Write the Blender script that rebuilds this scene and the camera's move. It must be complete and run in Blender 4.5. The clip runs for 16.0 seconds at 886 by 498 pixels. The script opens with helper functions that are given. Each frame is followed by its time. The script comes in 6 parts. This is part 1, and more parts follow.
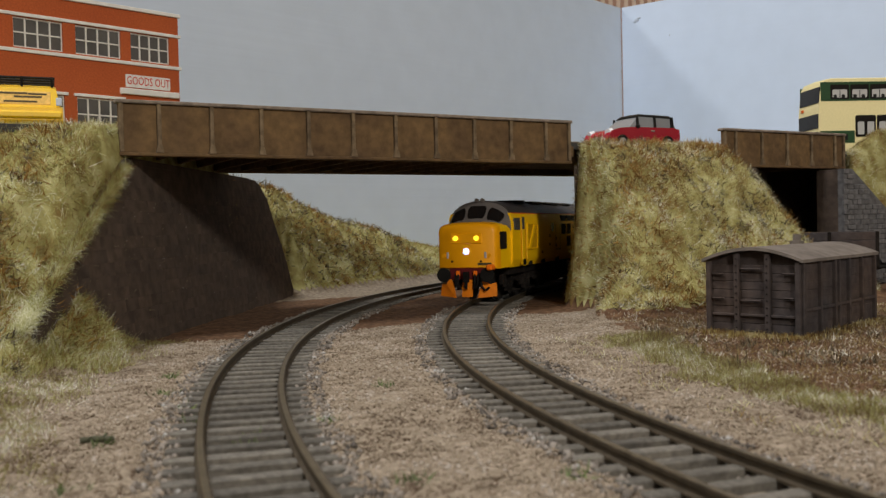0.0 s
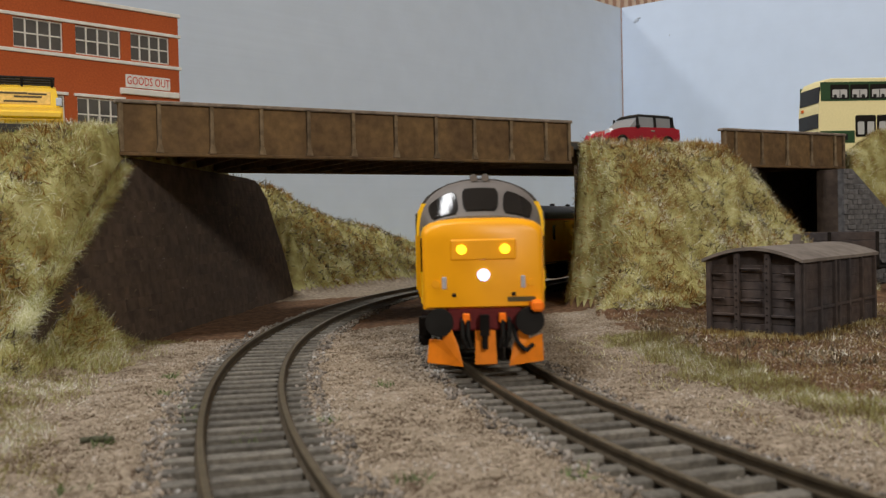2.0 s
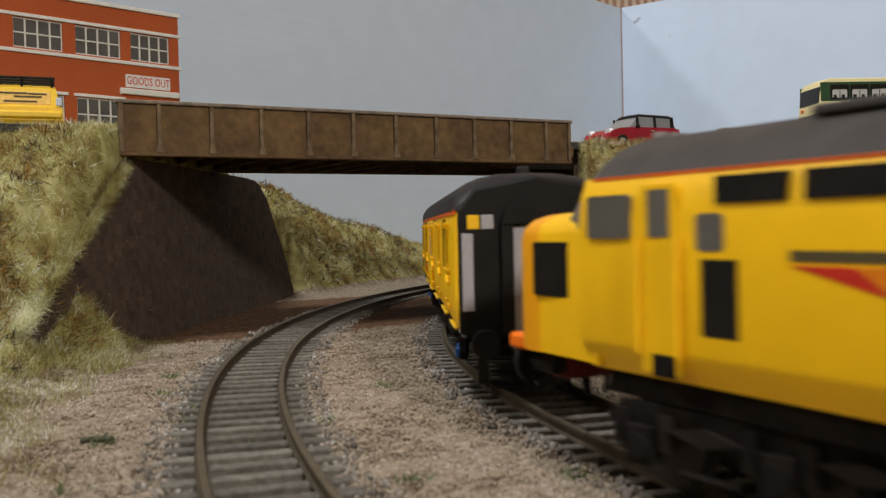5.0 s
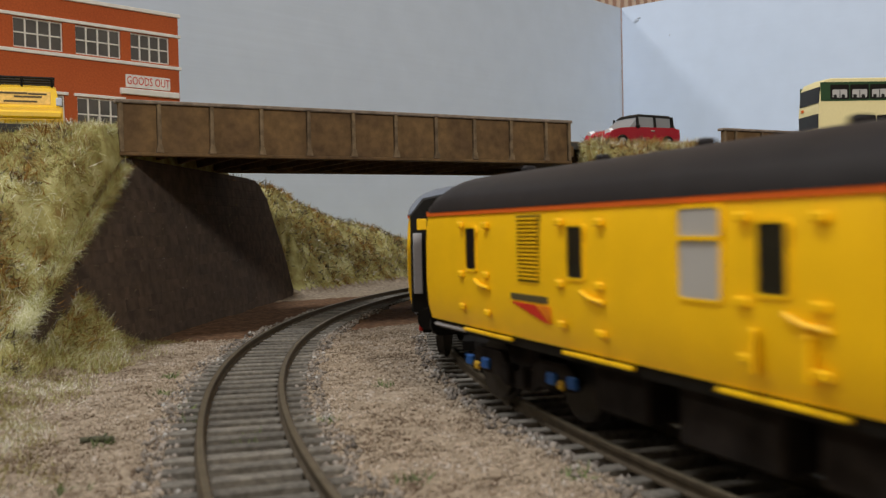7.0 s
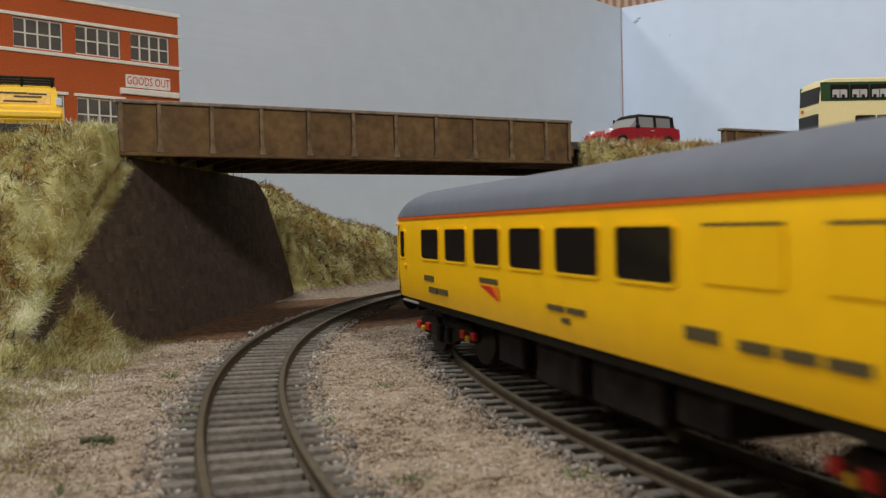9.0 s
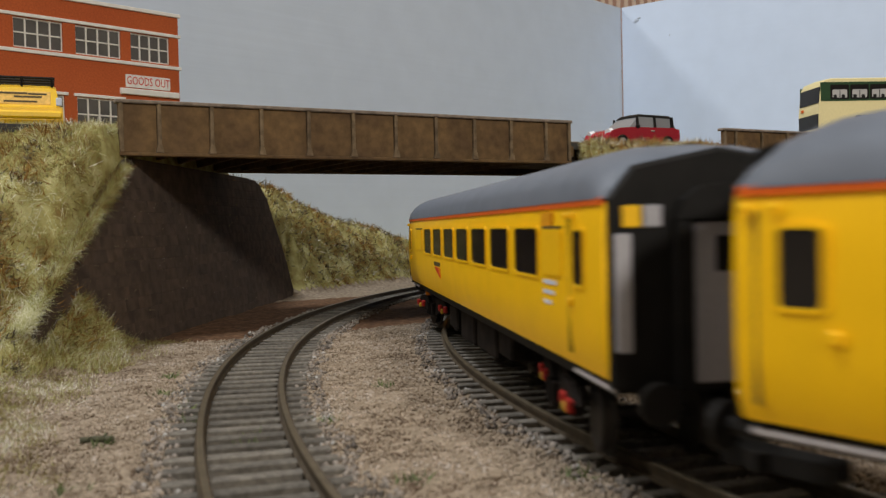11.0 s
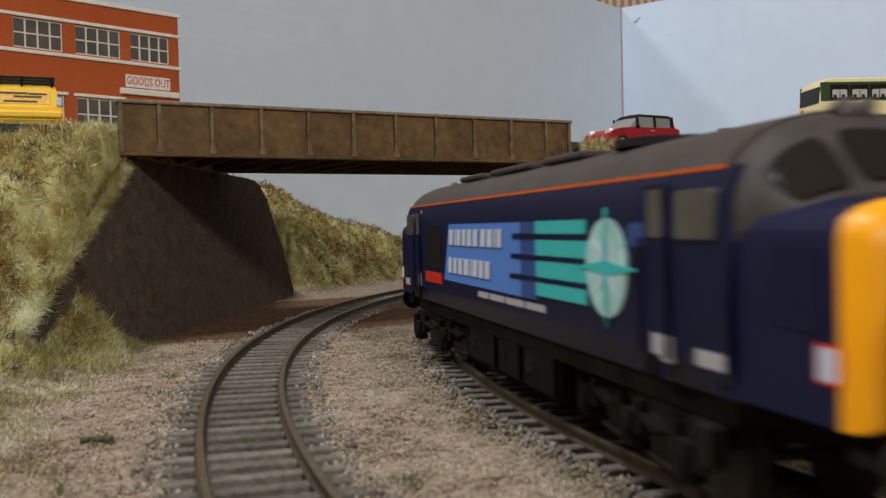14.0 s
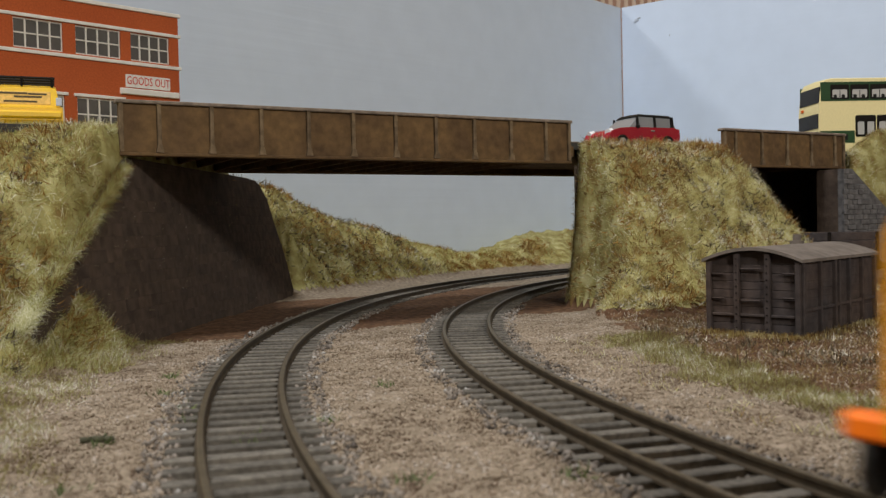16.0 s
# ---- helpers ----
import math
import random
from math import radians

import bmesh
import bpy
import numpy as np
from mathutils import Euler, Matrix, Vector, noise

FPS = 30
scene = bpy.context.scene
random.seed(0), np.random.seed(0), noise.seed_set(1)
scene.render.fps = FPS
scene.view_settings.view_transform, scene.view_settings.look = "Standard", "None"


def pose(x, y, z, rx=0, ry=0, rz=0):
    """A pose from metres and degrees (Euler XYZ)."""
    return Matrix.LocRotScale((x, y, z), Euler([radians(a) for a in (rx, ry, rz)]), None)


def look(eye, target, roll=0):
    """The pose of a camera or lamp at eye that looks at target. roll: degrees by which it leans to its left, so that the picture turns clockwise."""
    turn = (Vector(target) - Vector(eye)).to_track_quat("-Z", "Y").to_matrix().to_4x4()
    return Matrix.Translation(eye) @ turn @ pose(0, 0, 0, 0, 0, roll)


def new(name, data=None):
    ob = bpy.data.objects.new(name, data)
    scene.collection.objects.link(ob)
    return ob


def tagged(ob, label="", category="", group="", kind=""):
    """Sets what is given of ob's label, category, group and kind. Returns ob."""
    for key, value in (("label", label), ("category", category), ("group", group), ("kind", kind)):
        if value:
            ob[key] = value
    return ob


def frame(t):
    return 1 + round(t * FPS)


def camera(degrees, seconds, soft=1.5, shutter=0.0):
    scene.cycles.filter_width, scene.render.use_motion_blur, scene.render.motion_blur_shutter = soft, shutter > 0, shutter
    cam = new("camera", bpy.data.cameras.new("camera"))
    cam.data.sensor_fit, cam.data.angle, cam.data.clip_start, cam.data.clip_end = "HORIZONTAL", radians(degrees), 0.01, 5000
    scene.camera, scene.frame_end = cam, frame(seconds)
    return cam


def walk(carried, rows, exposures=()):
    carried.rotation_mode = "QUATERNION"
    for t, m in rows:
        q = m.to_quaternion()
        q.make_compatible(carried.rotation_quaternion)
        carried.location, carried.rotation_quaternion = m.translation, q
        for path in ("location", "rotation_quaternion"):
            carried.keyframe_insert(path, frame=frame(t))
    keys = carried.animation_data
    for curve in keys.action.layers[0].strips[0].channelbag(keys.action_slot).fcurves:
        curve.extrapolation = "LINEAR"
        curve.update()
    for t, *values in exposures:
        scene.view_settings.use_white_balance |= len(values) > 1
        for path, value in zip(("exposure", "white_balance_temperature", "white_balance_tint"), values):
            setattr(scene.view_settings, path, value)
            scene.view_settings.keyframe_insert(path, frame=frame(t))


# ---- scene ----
# ---- camera ----
S = 0.001  # all plan numbers below are in millimetres: this is a 1:76 model
cam = camera(51.5, 16.0, soft=1.3, shutter=0.65)
cam.data.dof.use_dof, cam.data.dof.focus_distance, cam.data.dof.aperture_fstop = True, 0.42, 44.0
VIEW = look((0, 0, 0.038), (0, 1, 0.038 - 0.02377), roll=-1.31)
walk(cam, [(0.0, VIEW), (16.0, VIEW)], exposures=[(0.0, 0.0), (16.0, 0.0)])

# ---- world and lamps ----
world = bpy.data.worlds.new("room_air")
scene.world = world
world.use_nodes = True
world.node_tree.nodes["Background"].inputs[0].default_value = (0.80, 0.88, 1.0, 1)
world.node_tree.nodes["Background"].inputs[1].default_value = 0.25


def area_lamp(name, eye, target, size, power, colour):
    data = bpy.data.lights.new(name, "AREA")
    data.shape, data.size, data.energy, data.color = "DISK", size, power, colour
    ob = new(name, data)
    ob.matrix_world = look(eye, target)
    return ob


area_lamp("ceiling_spot_lamp", (-1.22, 0.50, 1.04), (0.05, 0.50, 0.0), 0.16, 6.5, (1.0, 0.96, 0.90))
area_lamp("ceiling_room_lamp", (-0.55, 0.10, 1.60), (0.0, 0.5, 0.0), 0.42, 20.0, (0.97, 0.98, 1.0))
# Unseen front source, placed by the wall's diagonal shadow edge; also lifts the boards.
area_lamp("front_light", (0.75, -1.85, 1.06), (0.0, 0.5, 0.05), 0.26, 29.0, (1.0, 0.95, 0.88))


# ---- materials ----
def material(name, colour, rough=0.7, metal=0.0, vary=0.12, grain=900.0, bump=0.0, stain=None, stain_amount=0.4,
             stain_scale=40.0, island=0.0, per_object=0.0, emit=0.0, spec=0.2, streak=0.0):
    m = bpy.data.materials.new(name)
    m.use_nodes = True
    nt = m.node_tree
    b = nt.nodes["Principled BSDF"]
    b.inputs["Roughness"].default_value = rough
    b.inputs["Metallic"].default_value = metal
    b.inputs["Specular IOR Level"].default_value = spec
    tc = nt.nodes.new("ShaderNodeTexCoord")

    vec = tc.outputs["Object"]
    if per_object:   # pieces that share a mesh take their grain from different places
        oi = nt.nodes.new("ShaderNodeObjectInfo")
        sh = nt.nodes.new("ShaderNodeVectorMath")
        sh.operation = "MULTIPLY_ADD"
        nt.links.new(oi.outputs["Random"], sh.inputs[0])
        sh.inputs[1].default_value = (3.1, 1.7, 2.3)
        nt.links.new(tc.outputs["Object"], sh.inputs[2])
        vec = sh.outputs[0]

    def noise_node(scale, detail=4.0):
        n = nt.nodes.new("ShaderNodeTexNoise")
        n.inputs["Scale"].default_value = scale
        n.inputs["Detail"].default_value = detail
        nt.links.new(vec, n.inputs["Vector"])
        return n

    def mix(kind, a, bb, fac):
        x = nt.nodes.new("ShaderNodeMix")
        x.data_type, x.blend_type = "RGBA", kind
        for sock, v in ((x.inputs[0], fac), (x.inputs[6], a), (x.inputs[7], bb)):
            if isinstance(v, (int, float)):
                sock.default_value = v
            elif isinstance(v, tuple):
                sock.default_value = (*v[:3], 1)
            else:
                nt.links.new(v, sock)
        return x.outputs[2]

    def ramp(sock, a, bb, lo=0.35, hi=0.65):
        r = nt.nodes.new("ShaderNodeMapRange")
        r.inputs["From Min"].default_value, r.inputs["From Max"].default_value = lo, hi
        r.inputs["To Min"].default_value, r.inputs["To Max"].default_value = a, bb
        nt.links.new(sock, r.inputs["Value"])
        return r.outputs["Result"]

    col = tuple(colour)
    n1 = noise_node(grain)
    out = None
    if stain:
        n2 = noise_node(stain_scale, 5.0)
        out = mix("MIX", col, tuple(stain), ramp(n2.outputs["Fac"], 0.0, stain_amount))
    if vary:
        out = mix("MULTIPLY", out if out is not None else col, mix("MIX", (1 - vary,) * 3, (1 + vary,) * 3, ramp(n1.outputs["Fac"], 0, 1)), 1.0)
    for kind, amount in (("island", island), ("object", per_object)):
        if amount:
            if kind == "island":
                g = nt.nodes.new("ShaderNodeNewGeometry")
                src = g.outputs["Random Per Island"]
            else:
                g = nt.nodes.new("ShaderNodeObjectInfo")
                src = g.outputs["Random"]
            f = ramp(src, 1 - amount, 1 + amount, 0, 1)
            c = nt.nodes.new("ShaderNodeCombineColor")
            for i in range(3):
                nt.links.new(f, c.inputs[i])
            out = mix("MULTIPLY", out if out is not None else col, c.outputs[0], 1.0)
    if out is None:
        b.inputs["Base Color"].default_value = (*col, 1)
    else:
        nt.links.new(out, b.inputs["Base Color"])
    if bump:
        bn = nt.nodes.new("ShaderNodeBump")
        bn.inputs["Strength"].default_value = bump
        bn.inputs["Distance"].default_value = 0.0006
        nt.links.new(n1.outputs["Fac"], bn.inputs["Height"])
        nt.links.new(bn.outputs["Normal"], b.inputs["Normal"])
    if streak:
        mp = nt.nodes.new("ShaderNodeMapping")
        mp.inputs["Scale"].default_value = (5.0, 5.0, 170.0)
        nt.links.new(tc.outputs["Object"], mp.inputs["Vector"])
        sn = nt.nodes.new("ShaderNodeTexNoise")
        sn.inputs["Scale"].default_value, sn.inputs["Detail"].default_value = 1.0, 5.0
        nt.links.new(mp.outputs["Vector"], sn.inputs["Vector"])
        bn = nt.nodes.new("ShaderNodeBump")
        bn.inputs["Strength"].default_value, bn.inputs["Distance"].default_value = streak, 0.002
        nt.links.new(sn.outputs["Fac"], bn.inputs["Height"])
        nt.links.new(bn.outputs["Normal"], b.inputs["Normal"])
    if emit:
        b.inputs["Emission Color"].default_value = (*col, 1)
        b.inputs["Emission Strength"].default_value = emit
    return m


def ramp_material(name, stops, rough=0.8, source="island", scale=60.0, spec=0.2, thin=0.0):
    """Colour picked from a ramp, by mesh island or by noise."""
    m = bpy.data.materials.new(name)
    m.use_nodes = True
    nt = m.node_tree
    b = nt.nodes["Principled BSDF"]
    b.inputs["Roughness"].default_value = rough
    b.inputs["Specular IOR Level"].default_value = spec
    cr = nt.nodes.new("ShaderNodeValToRGB")
    e = cr.color_ramp.elements
    while len(e) < len(stops):
        e.new(0.5)
    for el, (p, c) in zip(e, stops):
        el.position, el.color = p, (*c, 1)
    tc = nt.nodes.new("ShaderNodeTexCoord")
    n = nt.nodes.new("ShaderNodeTexNoise")
    n.inputs["Scale"].default_value, n.inputs["Detail"].default_value = scale, 4
    nt.links.new(tc.outputs["Object"], n.inputs["Vector"])
    if source == "island":
        g = nt.nodes.new("ShaderNodeNewGeometry")
        add = nt.nodes.new("ShaderNodeMath")
        add.operation = "MULTIPLY_ADD"
        nt.links.new(g.outputs["Random Per Island"], add.inputs[0])
        add.inputs[1].default_value = 0.95
        sub = nt.nodes.new("ShaderNodeMath")
        sub.operation = "MULTIPLY_ADD"
        nt.links.new(n.outputs["Fac"], sub.inputs[0])
        sub.inputs[1].default_value, sub.inputs[2].default_value = 2.2, -1.08
        nt.links.new(sub.outputs[0], add.inputs[2])
        nt.links.new(add.outputs[0], cr.inputs[0])
    else:
        nt.links.new(n.outputs["Fac"], cr.inputs[0])
    nt.links.new(cr.outputs[0], b.inputs["Base Color"])
    if thin:   # thin fibres let light through
        tr = nt.nodes.new("ShaderNodeBsdfTranslucent")
        nt.links.new(cr.outputs[0], tr.inputs["Color"])
        mx = nt.nodes.new("ShaderNodeMixShader")
        mx.inputs[0].default_value = thin
        nt.links.new(b.outputs[0], mx.inputs[1])
        nt.links.new(tr.outputs[0], mx.inputs[2])
        nt.links.new(mx.outputs[0], nt.nodes["Material Output"].inputs["Surface"])
    return m


GRAVEL = ramp_material("gravel", [(0.28, (0.14, 0.10, 0.07)), (0.42, (0.215, 0.17, 0.122)), (0.56, (0.265, 0.215, 0.157)), (0.72, (0.39, 0.315, 0.245))], 0.9, "noise", 420.0)
EARTH_AND_SHADE = ramp_material("earth", [(0.3, (0.06, 0.032, 0.018)), (0.5, (0.11, 0.058, 0.03)), (0.7, (0.17, 0.10, 0.055))], 0.95, "noise", 300.0)
TURF = ramp_material("turf", [(0.3, (0.17, 0.11, 0.035)), (0.5, (0.30, 0.27, 0.10)), (0.7, (0.48, 0.45, 0.23))], 0.95, "noise", 120.0)
STONE_BITS = ramp_material("stone_bits", [(0.0, (0.14, 0.10, 0.07)), (0.35, (0.255, 0.205, 0.15)), (0.7, (0.30, 0.245, 0.182)), (0.9, (0.36, 0.29, 0.225)), (0.985, (0.36, 0.295, 0.23)), (1.0, (0.40, 0.35, 0.30))], 0.85, "island", 60.0)
BALLAST_BITS = ramp_material("ballast_bits", [(0.0, (0.08, 0.068, 0.058)), (0.5, (0.20, 0.172, 0.145)), (0.85, (0.27, 0.235, 0.20)), (0.99, (0.29, 0.26, 0.23)), (1.0, (0.36, 0.35, 0.33))], 0.8, "island", 60.0)
BLADES = ramp_material("grass_blades", [(0.0, (0.20, 0.11, 0.035)), (0.18, (0.43, 0.27, 0.10)), (0.32, (0.30, 0.28, 0.09)), (0.48, (0.50, 0.48, 0.20)), (0.68, (0.70, 0.67, 0.36)), (0.86, (0.84, 0.82, 0.58)), (1.0, (1.0, 0.98, 0.92))], 0.5, "island", 52.0, 0.5, 0.42)
BLADES_GREEN = ramp_material("green_grass_blades", [(0.0, (0.15, 0.075, 0.015)), (0.2, (0.42, 0.22, 0.05)), (0.36, (0.22, 0.18, 0.03)), (0.55, (0.36, 0.36, 0.09)), (0.8, (0.56, 0.53, 0.22)), (1.0, (0.85, 0.82, 0.6))], 0.55, "island", 42.0, 0.4, 0.4)
# Greener mix than grass_blades, darkened too: the left bank's weaker light is in it.
BLADES_LEFT_DIM = ramp_material("dimmed_grass_blades", [(0.0, (0.11, 0.05, 0.012)), (0.18, (0.36, 0.18, 0.045)), (0.30, (0.20, 0.185, 0.04)), (0.46, (0.36, 0.37, 0.11)), (0.66, (0.56, 0.56, 0.24)), (0.88, (0.76, 0.75, 0.46)), (1.0, (0.98, 0.97, 0.86))], 0.5, "island", 52.0, 0.5, 0.4)
BLADES_VERGE = ramp_material("verge_grass_blades", [(0.0, (0.13, 0.085, 0.03)), (0.35, (0.26, 0.21, 0.07)), (0.62, (0.36, 0.36, 0.13)), (0.88, (0.50, 0.50, 0.24)), (1.0, (0.9, 0.89, 0.8))], 0.5, "island", 60.0, 0.5, 0.4)
TWIGS = ramp_material("twig_fibres", [(0.0, (0.04, 0.03, 0.018)), (0.55, (0.12, 0.10, 0.065)), (0.85, (0.24, 0.215, 0.155)), (1.0, (0.6, 0.57, 0.48))], 0.7, "island", 60.0)
WEED = ramp_material("weed_fibres", [(0.0, (0.05, 0.07, 0.025)), (0.6, (0.12, 0.16, 0.06)), (1.0, (0.25, 0.3, 0.14))], 0.7, "island", 60.0)
SLEEPER = material("weathered_sleeper", (0.105, 0.096, 0.083), 0.8, vary=0.25, grain=700, stain=(0.17, 0.155, 0.13), stain_amount=0.6, stain_scale=90, per_object=0.22, bump=0.3)
RAIL = material("rusty_rail", (0.060, 0.046, 0.030), 0.6, 0.1, vary=0.2, grain=300)
RAIL_TOP = material("rail_head", (0.15, 0.125, 0.085), 0.42, 0.6, vary=0.15, grain=300)
GIRDER = material("weathered_girder", (0.155, 0.095, 0.042), 0.75, vary=0.2, grain=260, stain=(0.075, 0.045, 0.025), stain_amount=0.75, stain_scale=55, bump=0.35)
GIRDER_EDGE = material("girder_edge", (0.20, 0.145, 0.085), 0.8, vary=0.3, grain=250, stain=(0.10, 0.07, 0.045), stain_amount=0.7, stain_scale=70, bump=0.3)
CAP = material("parapet_cap", (0.21, 0.17, 0.135), 0.85, vary=0.2, grain=300, bump=0.2)
WALL_STONE = material("abutment_stone", (0.092, 0.066, 0.049), 0.95, vary=0.22, grain=170, stain=(0.062, 0.046, 0.037), stain_amount=0.8, stain_scale=38, per_object=0.03, bump=1.0)
GREY_STONE = material("grey_stone", (0.125, 0.12, 0.12), 0.9, vary=0.25, grain=260, per_object=0.12, bump=0.5)
# Right board's colour set darker to offset its stronger light; left stays paler.
SKY_BOARD_DIMMED = material("dimmed_blue_backboard", (0.52, 0.61, 0.755), 0.75, vary=0.02, grain=40, bump=0.0, stain=(0.49, 0.58, 0.72), stain_amount=0.5, stain_scale=6, streak=0.06)
SKY_BOARD_GREY = material("pale_grey_backboard", (0.585, 0.66, 0.765), 0.75, vary=0.02, grain=40, bump=0.0, stain=(0.55, 0.625, 0.73), stain_amount=0.5, stain_scale=6, streak=0.09)
WALLPAPER_LIGHT = material("wallpaper_cream", (0.62, 0.50, 0.40), 0.85)
WALLPAPER_DARK = material("wallpaper_brown", (0.36, 0.22, 0.16), 0.85)
ROOM = material("room_paint", (0.62, 0.58, 0.52), 0.9, vary=0.04, grain=6)
TABLE = material("table_board", (0.35, 0.25, 0.16), 0.7, vary=0.1, grain=20)
BRICK = material("factory_brick", (0.46, 0.105, 0.032), 0.85, vary=0.10, grain=900, stain=(0.40, 0.085, 0.028), stain_amount=0.6, stain_scale=25, bump=0.2)
WHITE = material("white_paint", (0.72, 0.70, 0.66), 0.7, vary=0.05, grain=200)
GLASS_DARK = material("dark_glazing", (0.013, 0.011, 0.010), 0.12, vary=0.1, grain=60, spec=0.28)
GLASS_GREY = material("grey_glazing", (0.10, 0.095, 0.09), 0.2, vary=0.15, grain=60, spec=0.5)
FROST = material("frosted_glazing", (0.42, 0.41, 0.39), 0.45, vary=0.05, grain=60)
YELLOW = material("yellow_livery", (0.95, 0.545, 0.002), 0.42, vary=0.03, grain=120, spec=0.35)
NOSE_YELLOW = material("nose_yellow", (0.88, 0.37, 0.002), 0.40, vary=0.03, grain=120, spec=0.35)
ROOF_DARK = material("roof_dark_grey", (0.055, 0.048, 0.045), 0.6, vary=0.15, grain=160)
ROOF_BLACK = material("roof_black", (0.016, 0.014, 0.015), 0.5, vary=0.15, grain=160)
ROOF_GREY = material("roof_grey", (0.135, 0.155, 0.19), 0.5, vary=0.06, grain=160)
CAB_GREY = material("cab_grey", (0.15, 0.133, 0.122), 0.5, vary=0.06, grain=160)
BLACK = material("black_plastic", (0.012, 0.011, 0.010), 0.6, vary=0.2, grain=200, spec=0.12)
# Underframe, tank and wheel colours lowered to hold the shade beneath the bodies.
FRAME = material("weathered_underframe", (0.012, 0.010, 0.009), 0.85, vary=0.3, grain=250, spec=0.05, stain=(0.028, 0.022, 0.018), stain_amount=0.5, stain_scale=90)
TANK = material("darkened_fuel_tank", (0.011, 0.0095, 0.0085), 0.85, spec=0.05, vary=0.25, grain=200)
STEEL = material("wheel_steel", (0.05, 0.045, 0.042), 0.5, 0.6, vary=0.1)
ORANGE = material("orange_plough", (0.80, 0.22, 0.008), 0.5, vary=0.12, grain=200, stain=(0.45, 0.12, 0.01), stain_amount=0.4, stain_scale=150)
ORANGE_LINE = material("orange_line", (0.72, 0.13, 0.015), 0.5, vary=0.05)
RED = material("red_paint", (0.55, 0.03, 0.015), 0.5, vary=0.08)
DARK_RED = material("dark_red_beam", (0.11, 0.012, 0.012), 0.6, vary=0.15)
# Spring and axle colours toned down as well for that underbody shade.
BLUE = material("blue_axle_box", (0.018, 0.075, 0.24), 0.5, vary=0.08)
SHADED_RED = material("shaded_red_spring", (0.33, 0.018, 0.012), 0.6, vary=0.1)
SHADED_YELLOW = material("shaded_yellow_cap", (0.45, 0.27, 0.02), 0.6, vary=0.1)
LAMP_YELLOW = material("lit_marker_lens", (1.0, 0.78, 0.03), 0.4, vary=0, emit=1.6)
LAMP_WHITE = material("lit_headlight_lens", (0.38, 0.48, 1.0), 0.4, vary=0, emit=2.6)
NAVY = material("navy_livery", (0.008, 0.011, 0.042), 0.42, vary=0.08, grain=120, spec=0.18)
SKY_BLUE = material("mid_blue_panel", (0.10, 0.24, 0.66), 0.45, vary=0.04)
STEEL_BLUE = material("steel_blue_panel", (0.04, 0.085, 0.26), 0.45, vary=0.04)
TEAL = material("teal_stripe", (0.055, 0.50, 0.50), 0.45, vary=0.05)
TEAL_PALE = material("pale_teal_globe", (0.40, 0.68, 0.66), 0.5, vary=0.25, grain=140)
LETTER = material("white_lettering", (0.58, 0.64, 0.76), 0.5, vary=0.03)
PALE_GREY = material("pale_grey_panel", (0.40, 0.39, 0.41), 0.55, vary=0.04)
TAIL_ORANGE = material("amber_lens", (0.95, 0.20, 0.01), 0.4, vary=0)
BAR = material("dark_lettering_bar", (0.09, 0.07, 0.03), 0.6, vary=0.05)
VAN_GREY = material("weathered_van_grey", (0.046, 0.042, 0.044), 0.95, vary=0.2, grain=260, spec=0.1, stain=(0.078, 0.054, 0.042), stain_amount=0.7, stain_scale=30, bump=0.25)
VAN_ROOF = material("weathered_van_roof", (0.165, 0.14, 0.12), 0.9, vary=0.15, grain=200, stain=(0.10, 0.083, 0.072), stain_amount=0.6, stain_scale=45, bump=0.2)
CAR_RED = material("car_red_paint", (0.30, 0.006, 0.018), 0.25, vary=0.03, spec=0.5)
CAR_YELLOW = material("car_yellow_paint", (0.86, 0.53, 0.003), 0.3, vary=0.03, spec=0.5)
CAR_GLASS = material("pale_car_glass", (0.20, 0.21, 0.22), 0.12, vary=0.1, grain=60, spec=0.6)
CHROME = material("chrome", (0.7, 0.7, 0.7), 0.2, 0.9, vary=0)
BUS_GREEN = material("bus_green", (0.018, 0.055, 0.018), 0.4, vary=0.05)
BUS_CREAM = material("bus_cream", (0.78, 0.68, 0.36), 0.4, vary=0.04)
ASPHALT = material("road_asphalt", (0.06, 0.058, 0.055), 0.9, vary=0.2, grain=500)


# ---- mesh helpers, in millimetres ----
def place(x, y, z, rz=0.0, rx=0.0, ry=0.0):
    return pose(x * S, y * S, z * S, rx, ry, rz)


def part(name, bm, mat, parent=None, label="", at=None, smooth=False):
    bmesh.ops.recalc_face_normals(bm, faces=bm.faces)
    me = bpy.data.meshes.new(name)
    bm.to_mesh(me)
    bm.free()
    me.transform(Matrix.Scale(S, 4))
    for m in (mat if isinstance(mat, (list, tuple)) else [mat]):
        me.materials.append(m)
    if smooth:
        for p in me.polygons:
            p.use_smooth = True
    ob = new(name, me)
    if parent is not None:
        ob.parent = parent
    if at is not None:
        ob.matrix_basis = at
    if label:
        tagged(ob, label)
    return ob


def thing(name, label, category, at=None, group="", kind=""):
    ob = new(name)
    ob.empty_display_size = 0.01
    if at is not None:
        ob.matrix_basis = at
    return tagged(ob, label, category, group, kind)


def box(bm, x0, x1, y0, y1, z0, z1, m=None):
    vs = [bm.verts.new((x, y, z)) for x in (x0, x1) for y in (y0, y1) for z in (z0, z1)]
    fs = [bm.faces.new([vs[i] for i in f]) for f in ((0, 1, 3, 2), (4, 6, 7, 5), (0, 4, 5, 1), (2, 3, 7, 6), (0, 2, 6, 4), (1, 5, 7, 3))]
    if m is not None:
        bmesh.ops.transform(bm, matrix=m, verts=vs)
    return vs, fs


